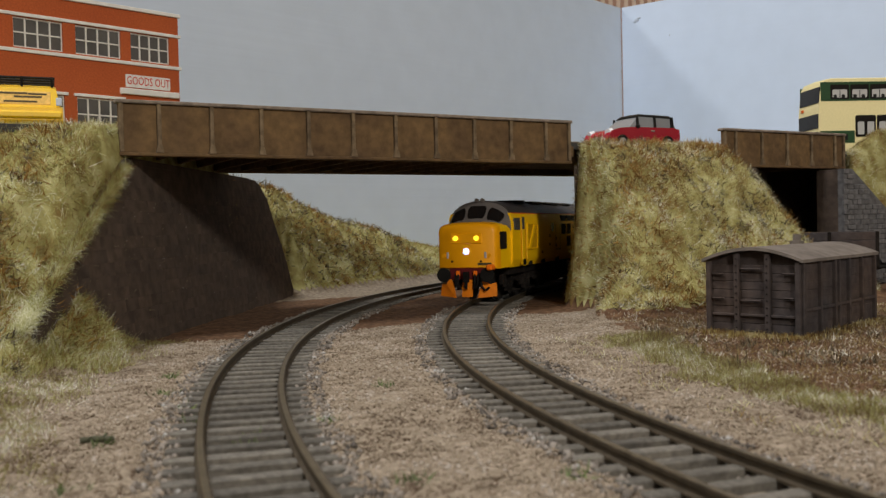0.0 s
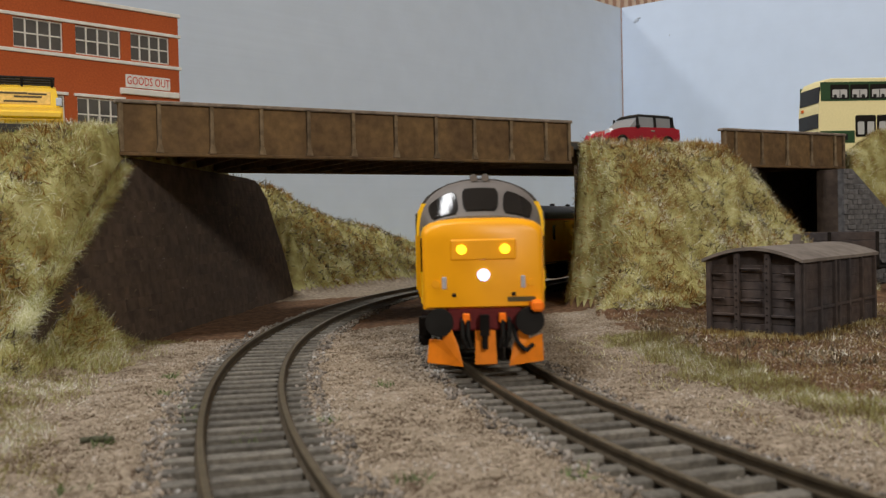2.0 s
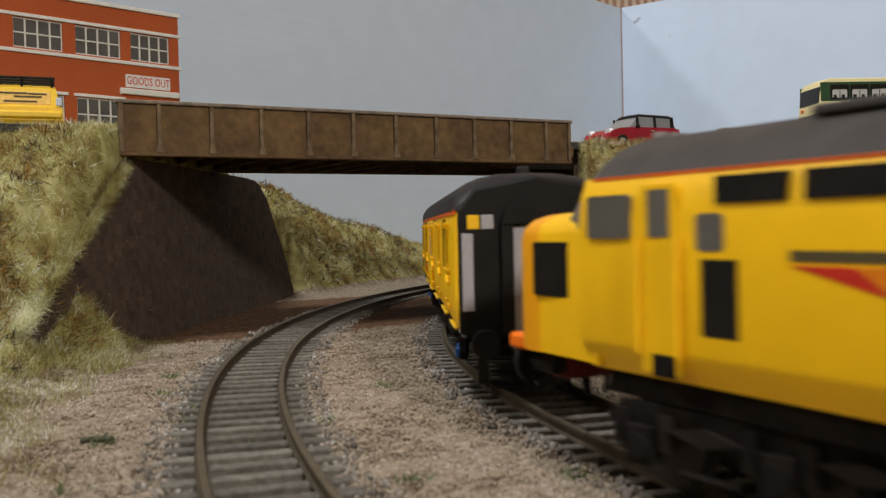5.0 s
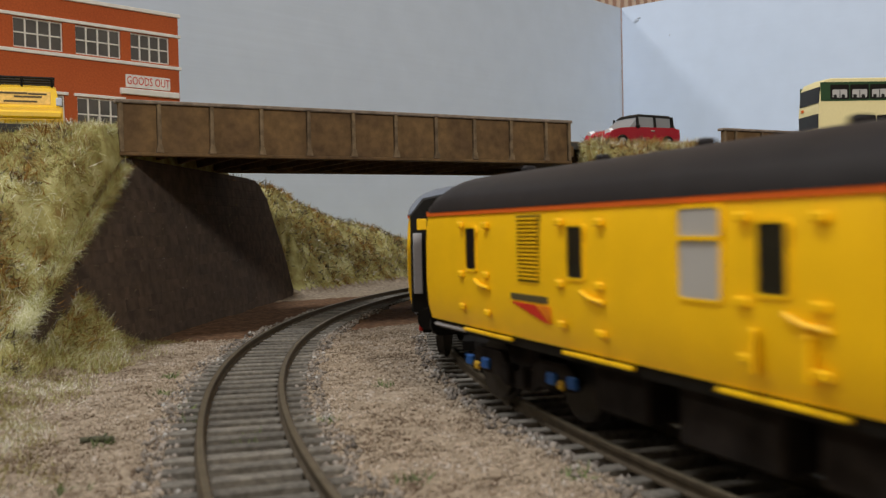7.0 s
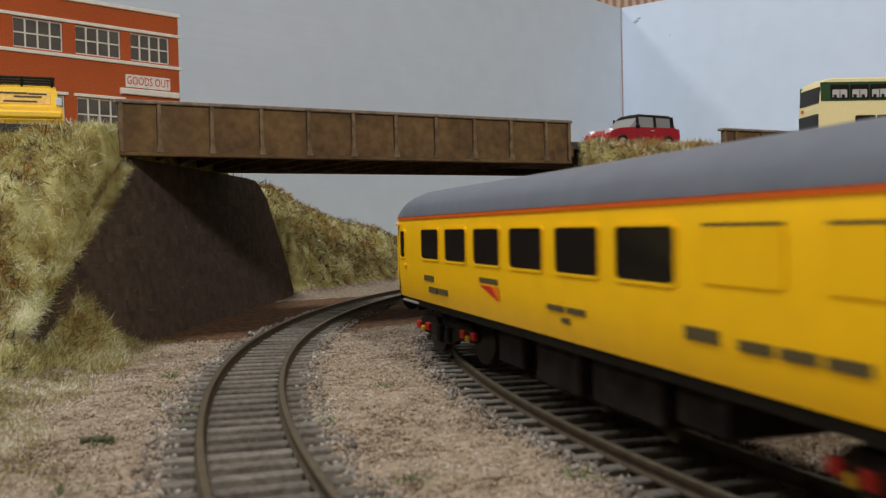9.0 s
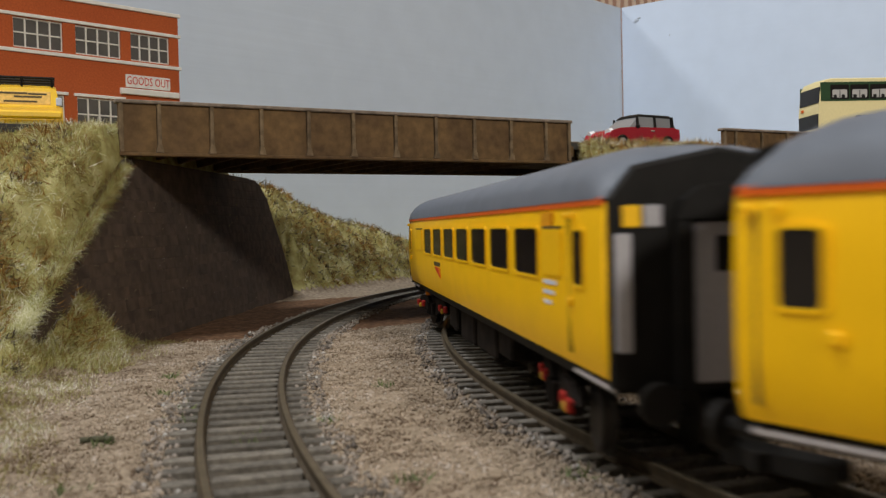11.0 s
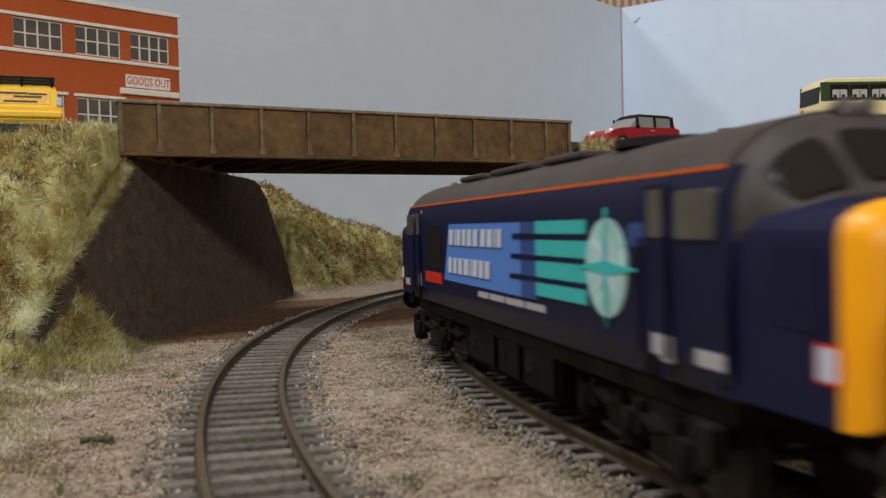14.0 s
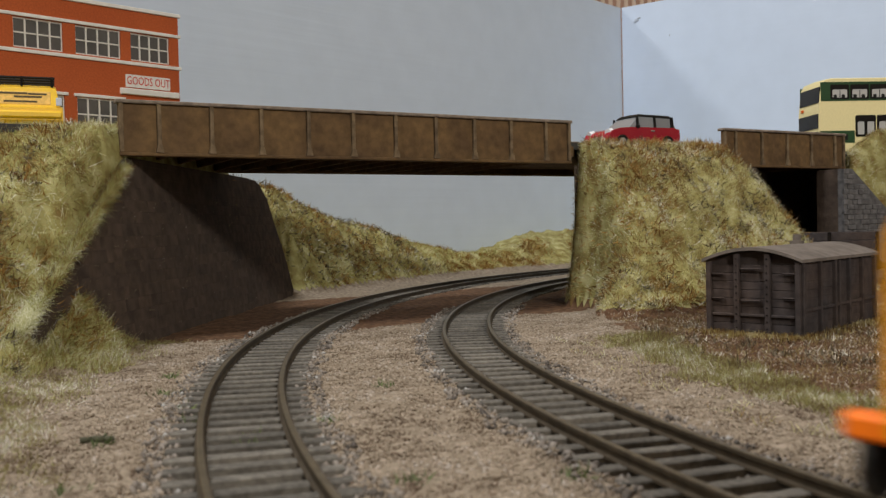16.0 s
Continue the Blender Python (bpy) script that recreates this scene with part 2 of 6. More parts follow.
def soft_box(x0, x1, y0, y1, z0, z1, r=0.4, seg=1):
    bm = bmesh.new()
    box(bm, x0, x1, y0, y1, z0, z1)
    bmesh.ops.bevel(bm, geom=list(bm.edges), offset=r, segments=seg, affect="EDGES", clamp_overlap=True)
    return bm


def prism(bm, pts, depth, m=None):
    """Polygon pts (a, b) in the x-z plane, thickened along y from 0 to depth."""
    a = [bm.verts.new((p[0], 0, p[1])) for p in pts]
    b = [bm.verts.new((p[0], depth, p[1])) for p in pts]
    n = len(pts)
    bm.faces.new(a)
    bm.faces.new(b[::-1])
    for i in range(n):
        bm.faces.new((a[i], b[i], b[(i + 1) % n], a[(i + 1) % n]))
    if m is not None:
        bmesh.ops.transform(bm, matrix=m, verts=a + b)


def loft(bm, sections, closed=True, caps=True):
    rings = [[bm.verts.new(p) for p in s] for s in sections]
    n = len(rings[0])
    for r0, r1 in zip(rings, rings[1:]):
        for i in range(n if closed else n - 1):
            j = (i + 1) % n
            bm.faces.new((r0[i], r0[j], r1[j], r1[i]))
    if caps:
        bm.faces.new(rings[0][::-1])
        bm.faces.new(rings[-1])


def rod(bm, a, b, r, n=8, r2=None):
    a, b = Vector(a), Vector(b)
    q = (b - a).to_track_quat("Z", "Y").to_matrix()
    s0 = [a + q @ Vector((math.cos(k * 2 * math.pi / n) * r, math.sin(k * 2 * math.pi / n) * r, 0)) for k in range(n)]
    rr = r if r2 is None else r2
    s1 = [b + q @ Vector((math.cos(k * 2 * math.pi / n) * rr, math.sin(k * 2 * math.pi / n) * rr, 0)) for k in range(n)]
    loft(bm, [s0, s1])


def pipe(bm, pts, r, n=6):
    for a, b in zip(pts, pts[1:]):
        rod(bm, a, b, r, n)


def round_rect(x0, x1, z0, z1, r, seg=3):
    pts = []
    for cx, cz, a0 in ((x1 - r, z1 - r, 0), (x0 + r, z1 - r, 90), (x0 + r, z0 + r, 180), (x1 - r, z0 + r, 270)):
        for k in range(seg + 1):
            a = radians(a0 + 90 * k / seg)
            pts.append((cx + r * math.cos(a), cz + r * math.sin(a)))
    return pts


def smooth_by_angle(ob, deg=35):
    me = ob.data
    for p in me.polygons:
        p.use_smooth = True
    me.set_sharp_from_angle(angle=radians(deg))
    return ob


def mesh_from_arrays(name, verts, faces, mat):
    me = bpy.data.meshes.new(name)
    n, k = faces.shape
    me.vertices.add(len(verts))
    me.vertices.foreach_set("co", (verts * S).astype(np.float32).ravel())
    me.loops.add(n * k)
    me.loops.foreach_set("vertex_index", faces.astype(np.int32).ravel())
    me.polygons.add(n)
    me.polygons.foreach_set("loop_start", np.arange(0, n * k, k, dtype=np.int32))
    me.update(calc_edges=True)
    for m in (mat if isinstance(mat, (list, tuple)) else [mat]):
        me.materials.append(m)
    return me


# ---- plan ----
CX, CY = 602.0, 340.7          # common centre of both curved tracks
R_MAIN, R_OUTER = 593.6, 661.5  # centre-line radii
ROAD_A = (-122.0, 352.0)        # near-left end of the long bridge
ROAD_D = (0.866, 0.5)          # along the road
ROAD_N = (-0.5, 0.866)         # across it, away from the viewer
GROUND = -3.0


def road_point(u, v):
    return ROAD_A[0] + u * ROAD_D[0] + v * ROAD_N[0], ROAD_A[1] + u * ROAD_D[1] + v * ROAD_N[1]


ROAD_ANGLE = math.degrees(math.atan2(ROAD_D[1], ROAD_D[0]))
SPAN1, SPAN2 = (-2.0, 217.0), (322.0, 424.0)
DECK = 92.0
WALL_X0, WALL_X1 = -113.0, -93.0  # foot of the stone abutment, near and far
# ---- ground and banks ----
def step(a, b, x):
    t = np.clip((x - a) / (b - a), 0, 1)
    return t * t * (3 - 2 * t)


def lumps(x, y, s, seed=0.0):
    return (np.sin(x / s + seed) * np.cos(y / s * 1.13 + seed * 2.1) + 0.6 * np.sin(x / s * 2.3 + y / s * 1.7 + seed * 3) + 0.4 * np.cos(y / s * 3.1 - x / s * 2.7 + seed)) / 2.0


# the bank behind the outer track: angle round the curve's centre, height of its crest
FAR_CREST = ((0.30, 0.365, 0.402, 0.44, 0.488, 0.529, 0.579, 0.631, 0.684, 0.737, 0.791, 0.834, 0.899), (72, 70, 60, 52, 45, 42, 32.5, 25, 18, 14, 18, 29, 35))


def height(x, y):
    """Height of the modelled land, its banks and the road on them."""
    u = (x - ROAD_A[0]) * ROAD_D[0] + (y - ROAD_A[1]) * ROAD_D[1]
    v = (x - ROAD_A[0]) * ROAD_N[0] + (y - ROAD_A[1]) * ROAD_N[1]
    wob = lumps(x, y, 14, 1.0) * 3 + lumps(x, y, 5, 2.0) * 1.3
    u = u - 0.86 * np.maximum(v, 0)   # the openings run with the tracks, askew to the road
    rr = np.hypot(x - CX, y - CY)
    bed = np.maximum(1 - step(10, 15, np.abs(rr - R_MAIN)), 1 - step(10, 15, np.abs(rr - R_OUTER)))
    base = GROUND + (lumps(x, y, 23, 4.0) * 0.5 + lumps(x, y, 4.1, 7.0) * 0.22) * (1 - bed) - 1.0 * bed
    # middle bank between the two bridges
    front = step(-84, -6, v + wob * 1.6) ** 0.8
    back = 1 - step(DECK + 2, DECK + 40, v)
    fl = 14 + 46 * step(-15, -75, v)
    left = step(SPAN1[1] - fl + 8, SPAN1[1] + 8, u + wob)
    fr = 16 + 60 * step(-10, -70, v)
    right = 1 - step(SPAN2[0] - 12, SPAN2[0] + fr - 8, u + wob)
    mid = 81 * np.minimum(front, back) * left * right
    # right bank past the short bridge
    f2 = step(-15, -3, v + 0.3 * wob) * step(SPAN2[1] + 2, SPAN2[1] + 8, u)
    rb = (82 + 13 * (1 - step(2, 12, v)) * step(SPAN2[1] + 4, SPAN2[1] + 40, u)) * np.minimum(f2, back)
    # left bank beside the stone wall
    wx = WALL_X0 + (WALL_X1 - WALL_X0) * (y - 344) / 246.0
    out = wx - 3 - x                       # distance behind the wall's foot
    lf = step(228, 352, y + wob * 1.5) ** 0.85
    lb = 1 - step(455, 600, y + wob)
    apron = step(338, 288, y + wob)
    side = (1 - apron) * step(0, 8, out) + apron * step(-19, 22, out + wob * 1.3)
    lbank = 82.5 * np.minimum(lf, lb) * side
    low = 13 * step(-100, -160, x + wob * 3 + 0.30 * (y - 240)) * (1 - step(330, 360, y)) * step(60, 200, y)
    lbank = np.maximum(lbank, low)
    # bank behind the outer track
    r = np.hypot(x - CX, y - CY)
    bh = np.interp(np.arctan2(y - CY, CX - x), FAR_CREST[0], FAR_CREST[1])
    bb = bh * step(R_OUTER + 60, R_OUTER + 104, r + wob * 1.2) * step(480, 560, y) * (x < 420) * np.maximum(step(1, 9, out), step(572, 606, y + 0.5 * wob))
    rt = 1.2 * step(R_MAIN - 40, R_MAIN - 66, r) * step(230, 330, y) * step(30, 60, x) * (1 - step(230, 320, x))
    rise = np.maximum.reduce([mid, rb, lbank, bb, rt * (v < 0)])
    near = step(-520, -420, x) * (1 - step(520, 640, x)) * (1 - step(980, 1080, y))
    rise = rise * near
    tuft = lumps(x, y, 3.3, 9.0) * 1.5 + lumps(x + 9, y, 7.1, 3.0) * 1.8
    return base + rise + tuft * step(4, 14, rise) * np.where((v > 4) & (v < DECK - 4), 0.2, 1.0)


def land_kind(x, y, z):
    """0 gravel, 1 bare earth, which also carries the bridge's shade, 2 turf."""
    r = np.hypot(x - CX, y - CY)
    u = (x - ROAD_A[0]) * ROAD_D[0] + (y - ROAD_A[1]) * ROAD_D[1]
    v = (x - ROAD_A[0]) * ROAD_N[0] + (y - ROAD_A[1]) * ROAD_N[1]
    k = np.zeros(x.shape, int)
    k[(z > GROUND + 3.6)] = 2
    # brown earth whose near edge is also drawn along the bridge's ground shadow
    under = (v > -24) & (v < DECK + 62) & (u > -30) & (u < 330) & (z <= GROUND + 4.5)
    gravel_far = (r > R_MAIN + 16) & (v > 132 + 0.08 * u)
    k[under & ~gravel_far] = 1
    k[(r < R_MAIN - 60 + 7 * lumps(x, y, 8, 2)) & (y > 190) & (x > 60) & (z <= GROUND + 4.5)] = 1
    return k


def axis(lo, hi, fine_lo, fine_hi, fine, coarse):
    return np.r_[np.arange(lo, fine_lo, coarse), np.arange(fine_lo, fine_hi, fine), np.arange(fine_hi, hi + coarse, coarse)]


gx = axis(-1500, 1700, -330, 330, 2.6, 60)
gy = axis(-900, 1800, 90, 900, 2.6, 60)
X, Y = np.meshgrid(gx, gy)
Z = height(X, Y)
inner = (X > -335) & (X < 335) & (Y > 85) & (Y < 905)
Z = Z + np.where(inner, np.random.uniform(-0.28, 0.28, Z.shape), 0)
nv = np.stack([X.ravel(), Y.ravel(), Z.ravel()], 1)
ny, nx = X.shape
ii = (np.arange(ny - 1)[:, None] * nx + np.arange(nx - 1)[None, :]).ravel()
quads = np.stack([ii, ii + 1, ii + nx + 1, ii + nx], 1)
me = mesh_from_arrays("ground", nv, quads, [GRAVEL, EARTH_AND_SHADE, TURF])
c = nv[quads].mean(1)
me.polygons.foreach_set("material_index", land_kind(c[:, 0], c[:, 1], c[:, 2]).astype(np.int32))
me.polygons.foreach_set("use_smooth", np.ones(len(quads), bool))
tagged(new("ground", me), "sandy gravel and earth ground with modelled grass banks", "ground", kind="structure")


def scatter(n, x0, x1, y0, y1, keep):
    x, y = np.random.uniform(x0, x1, n), np.random.uniform(y0, y1, n)
    z = height(x, y)
    k = keep(x, y, z)
    return x[k], y[k], z[k]


def normal_at(x, y):
    e = 1.5
    dx = (height(x + e, y) - height(x - e, y)) / (2 * e)
    dy = (height(x, y + e) - height(x, y - e)) / (2 * e)
    n = np.stack([-dx, -dy, np.ones_like(dx)], 1)
    return n / np.linalg.norm(n, axis=1)[:, None]


def fibres(name, x, y, z, length, width, spread, mat, label, category, up=0.6):
    """Thin tapered fibres that stand out of the land; spread tilts them."""
    n = len(x)
    nrm = normal_at(x, y)
    d = nrm * 0.8 + np.array([0, 0, up]) + np.random.normal(0, spread, (n, 3))
    d /= np.linalg.norm(d, axis=1)[:, None]
    side = np.cross(d, np.random.normal(0, 1, (n, 3)))
    side /= np.linalg.norm(side, axis=1)[:, None]
    ln = (length * np.random.uniform(0.45, 1.25, n))[:, None]
    w = (width * np.random.uniform(0.6, 1.3, n))[:, None]
    root = np.stack([x, y, z - 0.4], 1)
    v = np.stack([root - side * w / 2, root + side * w / 2, root + d * ln], 1).reshape(-1, 3)
    f = np.arange(n * 3).reshape(-1, 3)
    return tagged(new(name, mesh_from_arrays(name, v, f, mat)), label, category, kind="stuff")


def uv_of(x, y):
    return (x - ROAD_A[0]) * ROAD_D[0] + (y - ROAD_A[1]) * ROAD_D[1], (x - ROAD_A[0]) * ROAD_N[0] + (y - ROAD_A[1]) * ROAD_N[1]


def off_wall(x, y, z):
    wx = WALL_X0 + (WALL_X1 - WALL_X0) * (y - 344) / 246.0
    d = wx - x
    return ~((d > -3) & (d < 2.4 + 0.1 * (z + 3)) & (y > 300) & (y < 592))


def on_bank(x, y, z):
    u, v = uv_of(x, y)
    return (z > GROUND + 4.5) & (v < DECK + 45) & ~((v > 14) & (v < DECK - 6) & (z > 78))


x, y, z = scatter(1050000, 20, 330, 270, 640, on_bank)
fibres("bank_grass", x, y, z, 3.0, 0.18, 1.9, BLADES, "dry straw and green static grass on the middle bank", "grass")
x, y, z = scatter(760000, -300, -60, 120, 470, lambda x, y, z: (z > GROUND + 2.2) & off_wall(x, y, z))
fibres("embankment_grass", x, y, z, 3.2, 0.18, 1.8, BLADES_LEFT_DIM, "straw-coloured static grass on the embankment", "grass")
# tufts that hang over the sloping edge of the stone wing wall and stand at its foot
def wall_edge(n, spread):
    y = np.random.uniform(262, 347, n)
    top = np.maximum(-2.0, 68 - (352 - y) * 0.62)
    x = WALL_X0 + (WALL_X1 - WALL_X0) * (y - 344) / 246.0 - (top - GROUND) * 0.10 - np.abs(np.random.normal(0, spread, n)) + 1.6
    return x, y, top


x, y, z = wall_edge(11000, 2.4)
fibres("wall_edge_grass", x, y, z - 1.0, 4.4, 0.2, 1.6, BLADES_LEFT_DIM, "wispy straw grass hanging over the stone wing wall", "grass", up=0.4)
x, y = np.random.uniform(-119, -98, 7000), np.random.uniform(268, 322, 7000)
k = np.random.uniform(0, 1, 7000) < np.clip(1.5 - (y - 268) / 40 - (x + 116) / 20, 0, 1)
fibres("wall_foot_grass", x[k], y[k], height(x[k], y[k]), 4.6, 0.2, 1.1, BLADES_LEFT_DIM, "sparse tall grass at the foot of the stone wall", "grass")

x, y, z = scatter(260000, -200, 300, 470, 900, lambda x, y, z: (z > GROUND + 3) & (np.hypot(x - CX, y - CY) > R_OUTER + 20) & off_wall(x, y, z))
fibres("far_bank_grass", x, y, z, 3.6, 0.34, 1.4, BLADES_GREEN, "green and brown static grass behind the outer track", "grass")


STRAW = ramp_material("pale_straw_strands", [(0.0, (0.30, 0.26, 0.10)), (0.4, (0.46, 0.42, 0.18)), (0.8, (0.62, 0.58, 0.33)), (1.0, (0.9, 0.88, 0.78))], 0.4, "island", 60.0, 0.5)
x, y, z = scatter(34000, 20, 330, 250, 640, on_bank)
fibres("long_straw", x, y, z, 5.0, 0.22, 1.6, STRAW, "long pale straw strands on the middle bank", "grass", up=0.4)
x, y, z = scatter(24000, -330, -60, 120, 470, lambda x, y, z: (z > GROUND + 2.2) & off_wall(x, y, z))
fibres("long_straw", x, y, z, 5.5, 0.22, 1.6, STRAW, "long pale straw strands on the embankment", "grass", up=0.4)
ORANGE_MOSS = ramp_material("rust_moss", [(0.0, (0.12, 0.05, 0.01)), (0.5, (0.26, 0.13, 0.03)), (1.0, (0.40, 0.24, 0.07))], 0.8, "island", 60.0)


# thin grass that spills onto the gravel
def fringe(x, y, z):
    """A green verge strip that follows the inner track, and the foot of the left bank."""
    r = np.hypot(x - CX, y - CY)
    right = (np.abs(r - (R_MAIN - 58) - lumps(x, y, 11, 3) * 5) < 11 + 4 * lumps(x, y, 6, 1)) & (x > 45) & (y > 150) & (y < 330)
    return right & (z < GROUND + 6)


def left_verge(x, y, z):
    edge = np.interp(y, (120, 170, 222, 286, 330), (-62, -74, -88, -98, -96)) + lumps(x, y, 10, 5) * 7 + lumps(x, y, 4, 2) * 4
    return (x < edge - np.random.exponential(7, x.shape)) & (z < GROUND + 8) & (y < 345)


x, y, z = scatter(190000, 30, 150, 150, 335, fringe)
fibres("verge_grass", x, y, z, 2.6, 0.24, 1.6, BLADES_VERGE, "low yellow-green static grass strip beside the track", "grass", up=0.25)
x, y, z = scatter(210000, -240, -50, 120, 345, left_verge)
fibres("fringe_grass", x, y, z, 2.6, 0.24, 1.6, BLADES_VERGE, "thin pale grass spilling over the gravel", "grass", up=0.2)
x, y, z = scatter(16000, 30, 120, 160, 330, lambda x, y, z: (np.abs(np.hypot(x - CX, y - CY) - (R_MAIN - 46)) < 16) & (z < GROUND + 6) & (lumps(x, y, 7, 6) > 0.1))
fibres("sparse_grass", x, y, z, 2.6, 0.26, 1.3, BLADES, "sparse dry grass on the gravel shoulder", "grass", up=0.15)


x, y, z = scatter(150000, 60, 230, 185, 420, lambda x, y, z: (np.hypot(x - CX, y - CY) < R_MAIN - 66 + 8 * lumps(x, y, 7, 4)) & (z < GROUND + 6) & (lumps(x, y, 5, 8) > -0.45))
fibres("ground_moss", x, y, z, 1.9, 0.3, 1.9, ramp_material("brown_ground_fibres", [(0.0, (0.07, 0.035, 0.015)), (0.4, (0.17, 0.10, 0.045)), (0.7, (0.26, 0.20, 0.08)), (0.93, (0.36, 0.31, 0.16)), (1.0, (0.8, 0.77, 0.68))], 0.8, "island", 45.0), "brown mossy scatter on the rough ground by the van", "moss", up=0.1)


def patch(n_spots, per, radius, region):
    xs, ys = [], []
    for _ in range(n_spots):
        px, py = region()
        xs.append(px + np.random.normal(0, radius, per))
        ys.append(py + np.random.normal(0, radius, per))
    xs, ys = np.concatenate(xs), np.concatenate(ys)
    return xs, ys, height(xs, ys)


def mid_spot():
    return road_point(random.uniform(190, 335), random.uniform(-82, 8))


def left_spot():
    return random.uniform(-210, -112), random.uniform(235, 350)


def arc_spot():
    a, r = random.uniform(0.3, 0.95), R_OUTER + random.uniform(64, 104)
    return CX - r * math.cos(a), CY + r * math.sin(a)


for region, count in ((mid_spot, 120), (left_spot, 60)):
    x, y, z = patch(count * 2, 16, 1.5, region)
    k = (z > GROUND + 3) & off_wall(x, y, z)
    fibres("dead_scrub", x[k], y[k], z[k] + 1.6, 3.6, 0.5, 1.8, TWIGS, "dark tangled twiggy scrub on the bank", "scrub", up=0.3)

for region, count in ((mid_spot, 60), (left_spot, 40), (lambda: arc_spot(), 60)):
    x, y, z = patch(count, 130, 4.0, region)
    k = (z > GROUND + 3) & off_wall(x, y, z)
    fibres("rust_moss", x[k], y[k], z[k] + 0.6, 4.4, 0.5, 1.2, ORANGE_MOSS, "rust-brown moss clumps on the bank", "moss", up=0.3)

x, y, z = patch(130, 26, 2.2, lambda: (random.uniform(70, 200), random.uniform(255, 350)))
k = (np.hypot(x - CX, y - CY) < R_MAIN - 50)
fibres("ground_scrub", x[k], y[k], z[k], 3.6, 0.5, 1.4, TWIGS, "brown low scrub on the rough ground", "scrub", up=0.3)
x, y = np.random.uniform(-150, 10, 9000), np.random.uniform(500, 760, 9000)
z = height(x, y)
k = (z > GROUND + 5) & (np.hypot(x - CX, y - CY) > R_OUTER + 24) & off_wall(x, y, z)
fibres("far_bank_scrub", x[k], y[k], z[k] + 1.5, 4.5, 0.8, 1.4, TWIGS, "dark scrub on the bank behind the outer track", "scrub", up=0.3)
weeds = [(-68, 178), (-62, 146), (-56, 199), (-82, 152), (-26, 196), (-6, 147), (-40, 188), (-38, 176), (-79, 262), (-72, 232), (21, 148), (-16, 236), (-60, 214)]
for wx0, wy0 in weeds:
    x, y = wx0 + np.random.normal(0, 1.6, 60), wy0 + np.random.normal(0, 1.6, 60)
    fibres("weed_tuft", x, y, height(x, y), 2.6, 0.6, 1.3, WEED, "small dark green weed tuft on the gravel", "weed", up=0.2)


# a short mossy stick lies on the gravel
bm = bmesh.new()
pipe(bm, [(-3.2, 0, 0.1), (-0.8, 0.4, 0.3), (1.4, 0.1, 0.2), (3.2, 0.6, 0.0)], 0.6, 7)
rod(bm, (0.8, 0.2, 0.3), (1.6, 1.4, 0.9), 0.28, 6)
tagged(part("stick", bm, material("mossy_stick", (0.085, 0.085, 0.055), 0.9, vary=0.3, grain=300, bump=0.5), None, at=place(-69, 180, GROUND + 0.6, 8), smooth=True), "short grey-green mossy stick lying on gravel", "stick")


# loose stones
def stones(name, x, y, z, size, mat, label):
    n = len(x)
    base = np.array([(1, 0, 0), (0, 1, 0), (-1, 0, 0), (0, -1, 0), (0, 0, 1), (0, 0, -1)], float)
    tri = np.array([(0, 1, 4), (1, 2, 4), (2, 3, 4), (3, 0, 4), (1, 0, 5), (2, 1, 5), (3, 2, 5), (0, 3, 5)])
    s = size * np.random.uniform(0.5, 1.35, (n, 1, 1)) * np.random.uniform(0.6, 1.2, (n, 6, 1))
    a = np.random.uniform(0, 6.3, n)
    ca, sa = np.cos(a)[:, None], np.sin(a)[:, None]
    p = base[None] * s
    p = np.stack([p[..., 0] * ca - p[..., 1] * sa, p[..., 0] * sa + p[..., 1] * ca, p[..., 2] * 0.8], 2)
    tilt = np.random.normal(0, 0.4, (n, 2))
    p[..., 2] += p[..., 0] * tilt[:, :1] + p[..., 1] * tilt[:, 1:]
    p += np.stack([x, y, z + size * 0.15], 1)[:, None, :]
    f = (tri[None] + (np.arange(n) * 6)[:, None, None]).reshape(-1, 3)
    return tagged(new(name, mesh_from_arrays(name, p.reshape(-1, 3), f, mat)), label, "gravel", kind="stuff")


def open_gravel(x, y, z):
    r = np.hypot(x - CX, y - CY)
    u, v = uv_of(x, y)
    track = (np.abs(r - R_MAIN) < 13.5) | (np.abs(r - R_OUTER) < 13.5)
    rough = (r < R_MAIN - 58) & (y > 190) & (np.random.uniform(0, 1, x.shape) > 0.2)
    return (z < GROUND + 4) & ~track & (v < -22) & ~rough


x, y, z = scatter(110000, -120, 190, 110, 420, open_gravel)
stones("loose_gravel", x, y, z, 0.47, STONE_BITS, "fine sandy buff gravel between the tracks")


def ballast(x, y, z):
    r = np.hypot(x - CX, y - CY)
    d = np.minimum(np.abs(r - R_MAIN), np.abs(r - R_OUTER))
    return (d > 9.3) & (d < 19 + 2 * lumps(x, y, 6, 1)) & (y < 470)


x, y, z = scatter(34000, -95, 140, 105, 470, ballast)
stones("ballast_shoulder", x, y, z + 0.2, 0.75, BALLAST_BITS, "grey ballast stones along the sleeper ends")
x, y, z = scatter(12000, -95, 140, 105, 470, lambda x, y, z: np.minimum(np.abs(np.hypot(x - CX, y - CY) - R_MAIN), np.abs(np.hypot(x - CX, y - CY) - R_OUTER)) < 9)
stones("ballast_between_sleepers", x, y, z + 0.1, 0.5, BALLAST_BITS, "dusty ballast between the sleepers")


# ---- tracks ----
def arc_point(r, a):
    """a: angle in radians from the leftmost point, positive away from the viewer."""
    return CX - r * math.cos(a), CY + r * math.sin(a)


